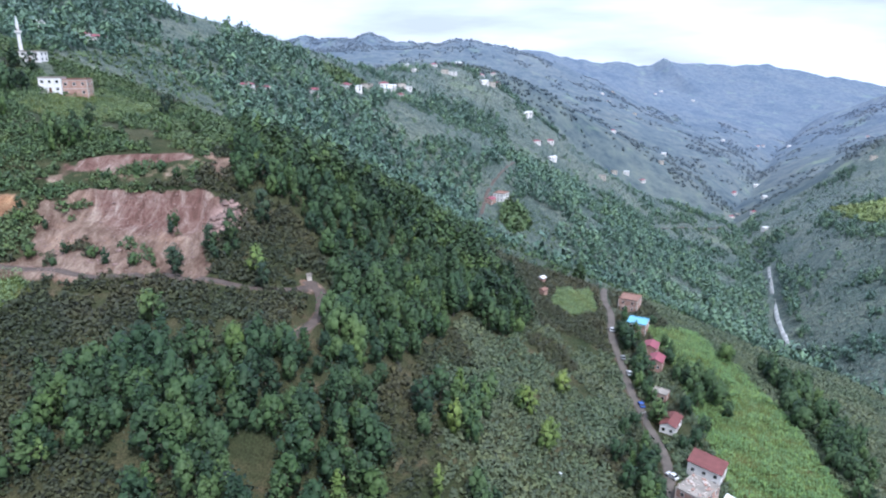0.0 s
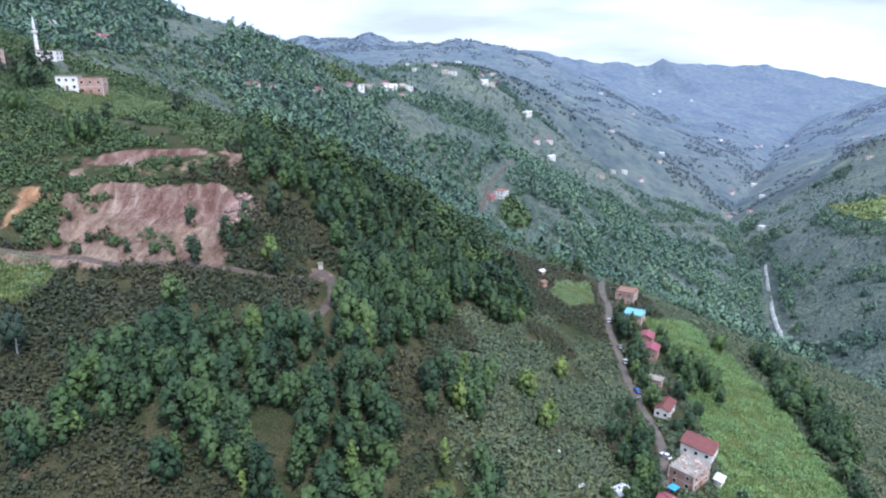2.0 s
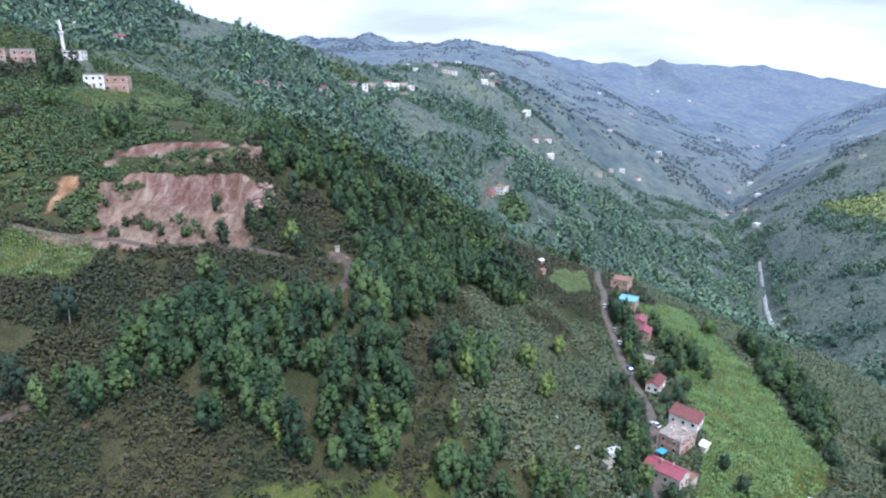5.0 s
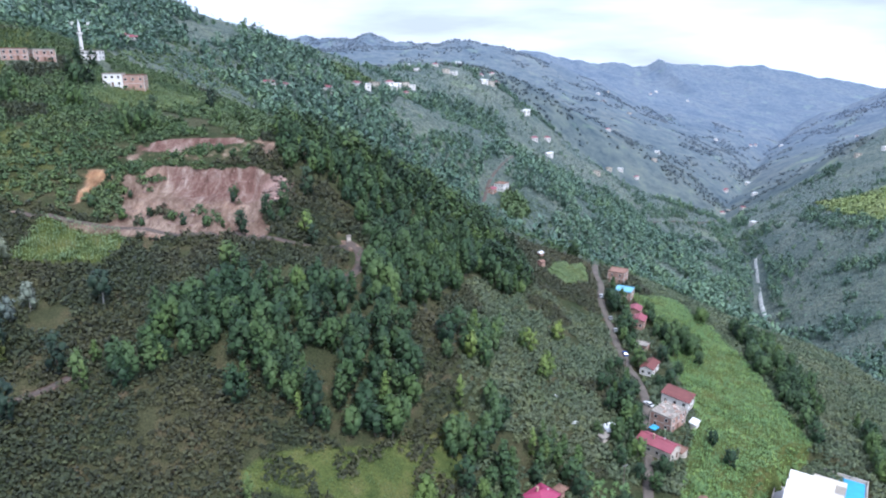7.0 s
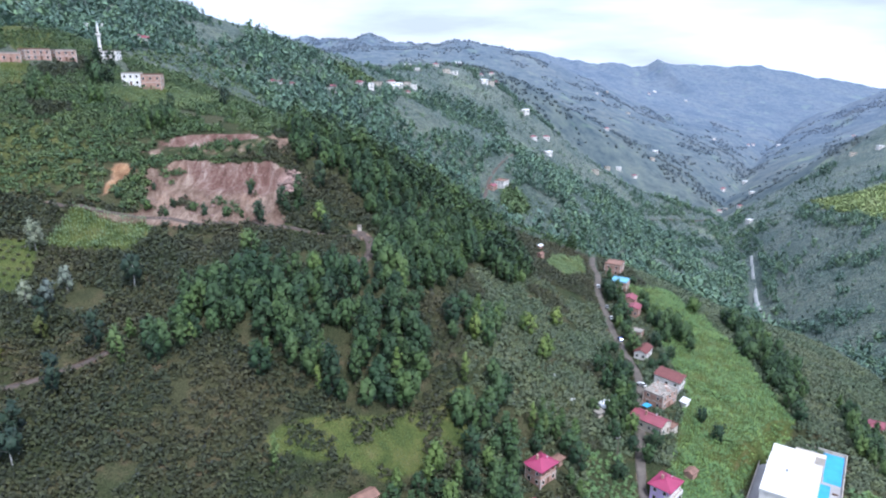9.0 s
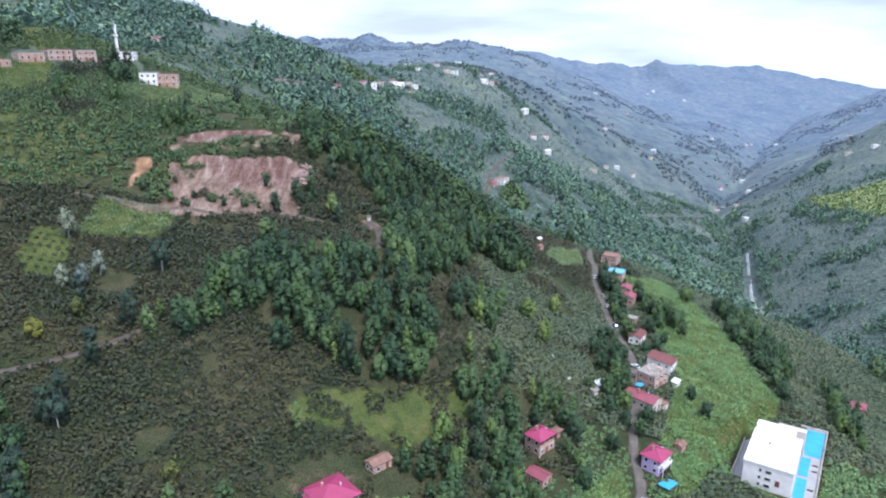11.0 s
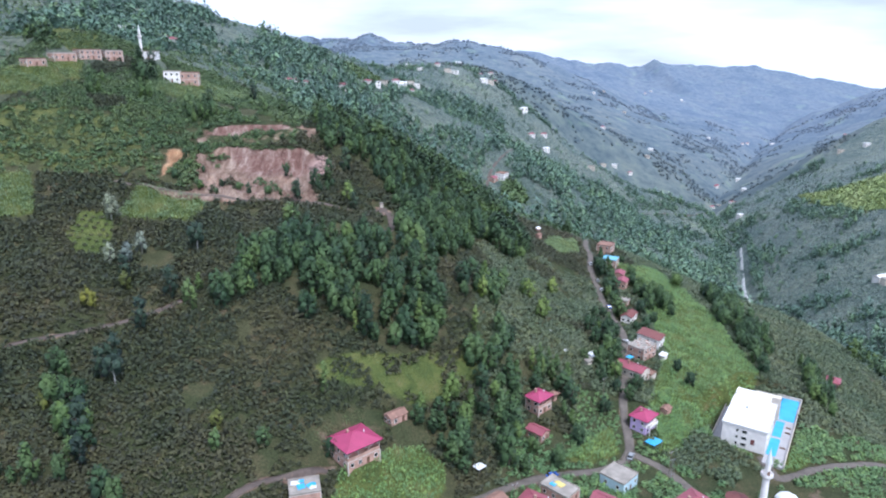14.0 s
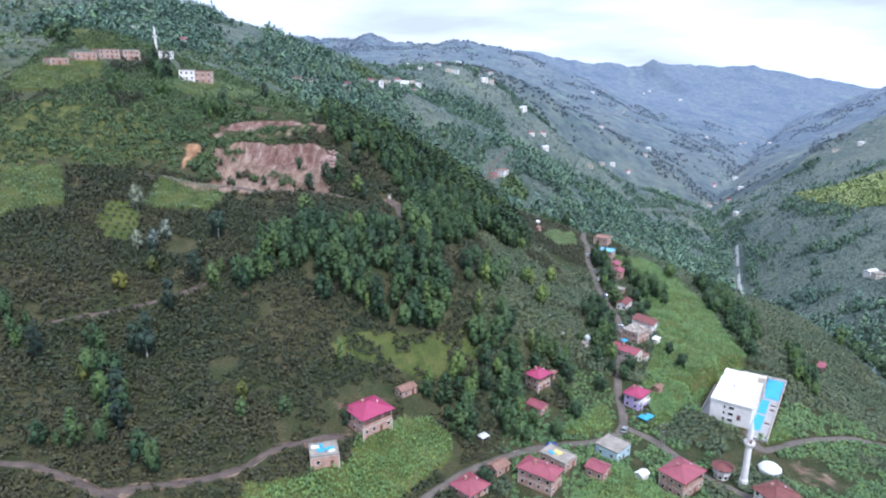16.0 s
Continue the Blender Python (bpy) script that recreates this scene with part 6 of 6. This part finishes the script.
# loose groves round the village and along the field edges
GROVES = [
    [(0, 134), (12, 139), (27, 137), (36, 134), (35, 117), (29, 92), (15, 81), (3, 87), (2, 101), (-9, 96), (-15, 102), (-12, 111)],
    [(-25, 90), (-13, 99), (-5, 93), (1, 79), (-9, 73), (-12, 80), (-25, 84)],
    [(58, 182), (72, 194), (76, 177), (61, 146), (51, 135), (49, 147)],
    [(88, 307), (90, 290), (85, 248), (79, 212), (68, 206), (72, 260)],
    [(148, 288), (165, 300), (158, 212), (133, 167), (134, 191), (136, 232)],
    [(97, 268), (103, 253), (116, 240), (110, 223), (95, 234)],
    [(165, 200), (178, 190), (147, 136), (143, 141)],
    [(-140, 81), (-129, 82), (-114, 75), (-110, 60), (-115, 55), (-125, 67)],
    [(-135, 52), (-124, 54), (-108, 49), (-96, 44), (-95, 38), (-129, 36)],
    [(-166, 92), (-153, 91), (-146, 80), (-156, 77)],
    [(-196, 262), (-188, 266), (-185, 242), (-196, 229)],
    [(-141, 235), (-131, 246), (-119, 255), (-113, 238), (-123, 231), (-137, 228)],
    [(-169, 242), (-170, 254), (-158, 249), (-150, 238), (-160, 233)],
    [(-195, 308), (-186, 312), (-175, 289), (-181, 263)],
    [(-100, 118), (-92, 133), (-76, 137), (-50, 128), (-40, 112), (-58, 108), (-74, 114), (-88, 108), (-97, 110)],
    [(-9, 145), (2, 172), (15, 191), (9, 148), (0, 131), (-9, 128)],
]
SINGLES = {
    "silver": [(-133, 125), (-128, 128), (-125, 133), (-142, 148)],
    "yellow": [(-124, 115), (-80, 69), (-130, 70), (-131, 104)],
    "village": [(82, 279), (83, 237), (68, 206), (61, 195), (82, 196), (108, 221), (96, 244), (99, 228), (80, 226), (98, 259), (92, 222), (101, 275), (95, 210), (88, 200), (79, 214), (80, 250), (103, 300), (70, 188), (90, 160), (92, 150), (-47, 70), (-3, 61), (55, 156), (61, 172), (57, 137), (61, 133), (49, 124), (8, 94), (17, 94), (54, 178), (35, 104), (25, 92), (52, 148), (66, 140)],
    "field_edge": [(129, 274), (162, 266), (137, 223), (148, 224), (155, 220), (131, 278), (143, 215), (150, 232), (140, 236)],
    "dark": [(-125, 301), (-129, 318), (-137, 259), (-125, 118), (-117, 66), (-113, 55), (-116, 86),(-112, 98), (-147, 76), (-118, 81), (-115, 61), (-108, 114), (-70, 191), (-59, 210), (-76, 177), (-52, 180), (-65, 195)],
    "slide": [(-118, 180), (-110, 183), (-111, 178), (-73, 196), (-66, 199), (-63, 193), (-70, 190), (-68, 187), (-86, 204), (-85, 199), (-103, 185), (-98, 182), (-89, 181), (-84, 182), (-78, 184), (-130, 197), (-127, 192), (-126, 188), (-129, 182), (-121, 194), (-72, 192), (-65, 190), (-113, 218), (-104, 222), (-97, 226), (-91, 223)],
    "tall": [(-106, 137), (-113, 79)],
    "bright": [(24, 182), (42, 209), (32, 171), (78, 212), (14, 178), (12, 166), (3, 154), (8, 155), (-130, 75), (-79, 63), (-81, 116), (-86, 119), (-101, 111), (-66, 66), (-55, 185), (-74, 156), (-76, 158), (-140, 237), (-128, 239), (-109, 263), (-102, 273), (26, 182), (46, 150), (30, 168)],
    "pointed": [(25, 128), (21, 130), (25, 136), (-44, 109), (-51, 85), (-1, 133), (-98, 108), (28, 133)],
}


def stand(kinds, x, y, lo, hi):
    z = land(x, y)
    for n in range(len(x)):
        s = RNG.uniform(lo, hi)
        m = pose(x[n], y[n], z[n], 0, 0, RNG.uniform(0, 360))
        ob = kinds[n % len(kinds)] if n < len(kinds) else copy_thing(kinds[n % len(kinds)], m)
        ob.matrix_basis = m @ Matrix.Diagonal((s, s, s * RNG.uniform(0.85, 1.15), 1))


def plant_groves():
    kinds = [tree_kind("roadside_tree", crown(13, 3.2, 8.8, 0.3, 350, 0.33, (1.0, 1.5, 0.9)[s], 80 + s), trunk(7.5, 0.18, 3, 10 + s), (M_FOREST, M_MIXED, M_MIXED)[s], M_BARK, ("dark green broadleaf tree beside the village", "full green broadleaf tree on the slope", "mid-green broadleaf tree on the slope")[s]) for s in range(3)]
    gx, gy = [], []
    for k, poly in enumerate(GROVES):
        a = np.array(poly)
        x, y = jittered(a[:, 0].min(), a[:, 0].max(), a[:, 1].min(), a[:, 1].max(), 5.0, 90 + k)
        ok = inside(x, y, poly) & clear_of(x, y, 1.8) & clear_of(x, y + 5.5, 0.5) & (np.hypot(x - 180, y - 186) > 10) & (value_noise(x, y, 9, 91) > -0.25) & (~inside(x, y, MEADOWS[0]) | (value_noise(x, y, 7, 49) > 0.35))
        gx += list(x[ok])
        gy += list(y[ok])
    gx, gy = np.array(gx), np.array(gy)
    order = np.argsort(np.hypot(gx, gy + 60))
    near, rest = order[:270], order[270:]
    stand(kinds, gx[near], gy[near], 0.7, 1.35)
    strewn("grove", WOODS, gx[rest], gy[rest], RNG.uniform(0.5, 0.95, len(rest)), M_FOREST, "groves of broadleaf trees at the field edges", "wood")
    p = SINGLES
    stand([tree_kind("village_tree", crown(10, 3.2, 7.5, 0.3, 320, 0.32, 1.0, 84), trunk(7.0, 0.2, 4, 36), M_FOREST, M_BARK, "dark green tree growing between the village houses")], *np.array(p["village"], float).T, 0.75, 1.2)
    stand([tree_kind("field_tree", crown(12, 4.2, 7.5, 0.2, 380, 0.34, 0.9, 85), trunk(7.0, 0.22, 4, 37), M_MIXED, M_BARK, "broad leafy tree at the edge of the field")], *np.array(p["field_edge"], float).T, 0.8, 1.25)
    stand([tree_kind("poplar", crown(11, 2.7, 8.0, 0.5, 320, 0.3, 1.0, 100), trunk(8.5, 0.14, 3, 30), M_SILVER, M_PALEBARK, "pale silvery poplar standing in the orchard")], *np.array(p["silver"]).T, 1.0, 1.3)
    stand([tree_kind("yellow_bush", crown(7, 2.4, 5.0, 0.1, 220, 0.3, 0.9, 101), trunk(4.6, 0.12, 3, 31), M_YELLOW, M_BARK, "round yellow-green tree in the orchard")], *np.array(p["yellow"]).T, 1.1, 1.5)
    stand([tree_kind("dark_tree", crown(11, 2.9, 10.0, 0.4, 320, 0.32, 1.0, 102), trunk(9.5, 0.2, 3, 32), M_DARK, M_BARK, "tall dark evergreen tree on the slope")], *np.array(p["dark"]).T, 0.95, 1.35)
    stand([tree_kind("bare_stemmed_tree", crown(11, 3.9, 10.5, 3.2, 340, 0.32, 0.9, 103), trunk(11.0, 0.2, 5, 33), M_DARK, M_PALEBARK, "tall dark tree with bare pale stems")], *np.array(p["tall"]).T, 1.1, 1.3)
    stand([tree_kind("slide_shrub", crown(7, 2.0, 3.6, 0.0, 170, 0.28, 0.9, 106), trunk(3.4, 0.1, 3, 38), M_MIXED, M_BARK, "green shrub rooted on the torn slope"), tree_kind("slide_shrub", crown(8, 1.7, 4.4, 0.0, 170, 0.28, 1.0, 107), trunk(3.8, 0.1, 3, 39), M_FOREST, M_BARK, "dark green shrub rooted on the torn slope")], *np.array(p["slide"], float).T, 0.7, 1.2)
    stand([tree_kind("bright_tree", crown(10, 3.0, 7.8, 0.3, 300, 0.32, 1.0, 104), trunk(7.2, 0.18, 3, 34), M_BRIGHT, M_BARK, "bright green leafy tree standing alone")], *np.array(p["bright"]).T, 0.85, 1.45)
    stand([tree_kind("pointed_tree", crown(10, 2.3, 9.5, 0.3, 300, 0.3, 1.9, 105), trunk(9.0, 0.16, 3, 35), M_BRIGHT, M_BARK, "slender pointed light green tree")], *np.array(p["pointed"]).T, 0.85, 1.15)


plant_groves()


# closed woods and tree belts on the valley sides
WOODLANDS = [
    [(-121, 382), (-166, 512), (-199, 563), (-217, 662), (-190, 700), (-143, 695), (-113, 616), (-87, 628), (-98, 548)],
    [(-100, 330), (-134, 531), (-103, 585), (-86, 622), (-50, 821), (-22, 861), (-58, 614), (-29, 587), (4, 600), (56, 680), (43, 592), (25, 503), (35, 425), (30, 320), (-30, 318)],
    [(-22, 906), (29, 979), (73, 984), (87, 944), (48, 855), (8, 785), (-14, 842)],
    [(71, 853), (144, 910), (200, 981), (193, 839), (125, 599), (88, 581), (63, 587), (59, 643)],
    [(221, 949), (310, 1077), (461, 1272), (578, 1354), (553, 1178), (514, 1023), (427, 952), (391, 1010), (211, 644), (163, 631)],
    [(188, 655), (378, 972), (426, 938), (428, 850), (386, 726), (199, 350), (160, 344), (130, 345), (176, 542), (145, 555), (111, 549)],
    [(481, 904), (447, 729), (441, 650), (437, 561), (393, 492), (372, 528), (364, 591), (401, 728)],
    [(593, 1024), (562, 864), (547, 737), (521, 695), (532, 811), (560, 984)],
    [(-230, 350), (-322, 448), (-303, 642), (-281, 717), (-233, 563), (-212, 417), (-217, 388), (-199, 344)],
]
OPEN_WOODS = WOODLANDS[4:7]


def plant_beyond():
    # slopes between three hundred metres and a kilometre: woods in patches and along the folds, orchards between
    x, y = jittered(-420, 760, -20, 1240, 6.4, 15, 0.55)
    near = (np.abs(x) < 232) & (y > 18) & (y < 342)
    keep = seen_side(x, y) & ~near & clear_of(x, y, 2.5) & ~in_any(x, y, FIELDS + MEADOWS) & (along(x, y, RIVER)[0] > 9)
    x, y = x[keep], y[keep]
    way = np.hypot(x, y + 60)
    patch = value_noise(x, y, 60, 51) + 0.8 * value_noise(x, y, 26, 52) + 0.4 * value_noise(x, y, 11, 55)
    wx, wy = x + 14 * value_noise(x, y, 40, 58) + 6 * value_noise(x, y, 15, 59), y + 22 * value_noise(x, y, 45, 60) + 8 * value_noise(x, y, 16, 65)
    tall = in_any(wx, wy, WOODLANDS) & (~in_any(wx, wy, OPEN_WOODS) | (patch > np.where(x > 330, 0.12, -0.3)))
    tall |= patch > np.where(x > 330, 0.62, np.where(way < 560, 0.35, 0.55))
    tall |= (along(x, y, STREAM)[0] < 26) & (patch > -0.7)
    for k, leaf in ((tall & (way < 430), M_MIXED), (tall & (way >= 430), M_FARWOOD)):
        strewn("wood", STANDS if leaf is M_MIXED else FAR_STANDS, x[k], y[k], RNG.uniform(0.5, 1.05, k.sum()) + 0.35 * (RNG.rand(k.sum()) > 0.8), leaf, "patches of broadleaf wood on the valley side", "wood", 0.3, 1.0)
    # lone trees among the orchards
    k = ~tall & (RNG.rand(len(x)) < 0.07)
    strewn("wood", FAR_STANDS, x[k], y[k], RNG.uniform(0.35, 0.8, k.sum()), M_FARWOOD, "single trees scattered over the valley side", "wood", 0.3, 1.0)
    x, y = jittered(-420, 620, -20, 900, 4.6, 18)
    near = (np.abs(x) < 232) & (y > 18) & (y < 342)
    wx, wy = x + 14 * value_noise(x, y, 40, 58) + 6 * value_noise(x, y, 15, 59), y + 22 * value_noise(x, y, 45, 60) + 8 * value_noise(x, y, 16, 65)
    k = seen_side(x, y) & ~near & clear_of(x, y, 1.5) & ~in_any(x, y, FIELDS + MEADOWS) & (along(x, y, RIVER)[0] > 7) & (~in_any(wx, wy, WOODLANDS) | in_any(wx, wy, OPEN_WOODS)) & (value_noise(x, y, 8, 57) > -0.5) & (np.hypot(x, y + 60) < np.where(x > 200, 900, 640))
    x, y = x[k], y[k]
    fx, fy = jittered(-260, 760, 560, 1240, 7.5, 19, 0.5)
    f = seen_side(fx, fy) & clear_of(fx, fy, 2) & ~in_any(fx, fy, FIELDS) & (along(fx, fy, RIVER)[0] > 8) & (np.hypot(fx, fy + 60) > np.where(fx > 200, 900, 640)) & (value_noise(fx, fy, 22, 68) + 0.5 * value_noise(fx, fy, 9, 69) > -0.15)
    x, y = np.r_[x, fx[f]], np.r_[y, fy[f]]
    size, close = RNG.uniform(0.7, 1.3, len(x)) * np.where(np.hypot(x, y + 60) > 900, 1.5, 1.0), (np.hypot(x, y + 60) < 640) & (x < 150)
    strewn("shrubs", CLUMPS, x[close], y[close], size[close], M_GREEN, "green hazel shrubs on the upper slope", "bushes", 0.2, 0.5)
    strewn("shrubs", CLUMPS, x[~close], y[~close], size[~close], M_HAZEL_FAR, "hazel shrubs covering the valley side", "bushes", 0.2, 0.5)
    # the valley beyond
    x, y = jittered(-750, 1900, 1240, 3000, 12.0, 16, 0.5)
    keep = seen_side(x, y) & (along(x, y, RIVER)[0] > 8)
    x, y = x[keep], y[keep]
    patch = value_noise(x, y, 90, 53) + 0.8 * value_noise(x, y, 34, 54) + 0.4 * value_noise(x, y, 14, 56) + 0.6 * np.exp(-along(x, y, STREAM)[0] / 50)
    k = patch > np.where((x < 350) & (y > 2450), 0.0, 0.22 + 0.25 * np.clip((y - 1300) / 1000, 0, 1) + 9.0 * (y > 2700) * (x > 350))
    x, y = x[k], y[k]
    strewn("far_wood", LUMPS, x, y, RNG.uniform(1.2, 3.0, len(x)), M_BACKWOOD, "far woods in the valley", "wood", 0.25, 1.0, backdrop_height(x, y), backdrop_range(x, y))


plant_beyond()


def boulder(seed):
    r = np.random.RandomState(seed)
    v, f = ICO1
    v = v * (1 + r.uniform(-0.3, 0.25, (len(v), 1))) * [r.uniform(0.8, 1.3), r.uniform(0.7, 1.1), r.uniform(0.5, 0.9)]
    return np.clip(v, [-1.0, -0.9, -0.6], [1.1, 0.9, 0.75]), f


def strew_rocks():
    """Pink blocks that fell from the scarp, and loose stones over the slide."""
    r = np.random.RandomState(77)
    shapes = [mesh_from("boulder", *boulder(s), M_ROCK) for s in range(5)]
    spots = [p for p in r.uniform((-82, 180), (-62, 220), (400, 2)) if inside(*p, ROCK)][:60]
    spots += [p for p in r.uniform((-125, 174), (-66, 222), (400, 2)) if inside(*p, SLIDE)][:25]
    for n, (px, py) in enumerate(spots):
        s = r.uniform(0.6, 1.5) if n < 60 else r.uniform(0.35, 0.9)
        ob = new("boulder", shapes[n % 5])
        ob.matrix_basis = pose(px, py, at(px, py) + 0.15 * s, 0, 0, r.uniform(0, 360)) @ Matrix.Diagonal((s, s, s, 1))
        tagged(ob, "pale pink angular boulder lying on the slide", "boulder", "boulders on the slide")
    x, y = r.uniform((-128, 172), (-64, 224), (1500, 2)).T
    k = inside(x, y, SLIDE) & (value_noise(x, y, 6, 71) > -0.15)
    strewn("stones", [boulder(s) for s in (11, 12, 13)], x[k], y[k], r.uniform(0.12, 0.45, k.sum()), M_ROCK, "loose reddish stones scattered over the slide", "stones")


strew_rocks()
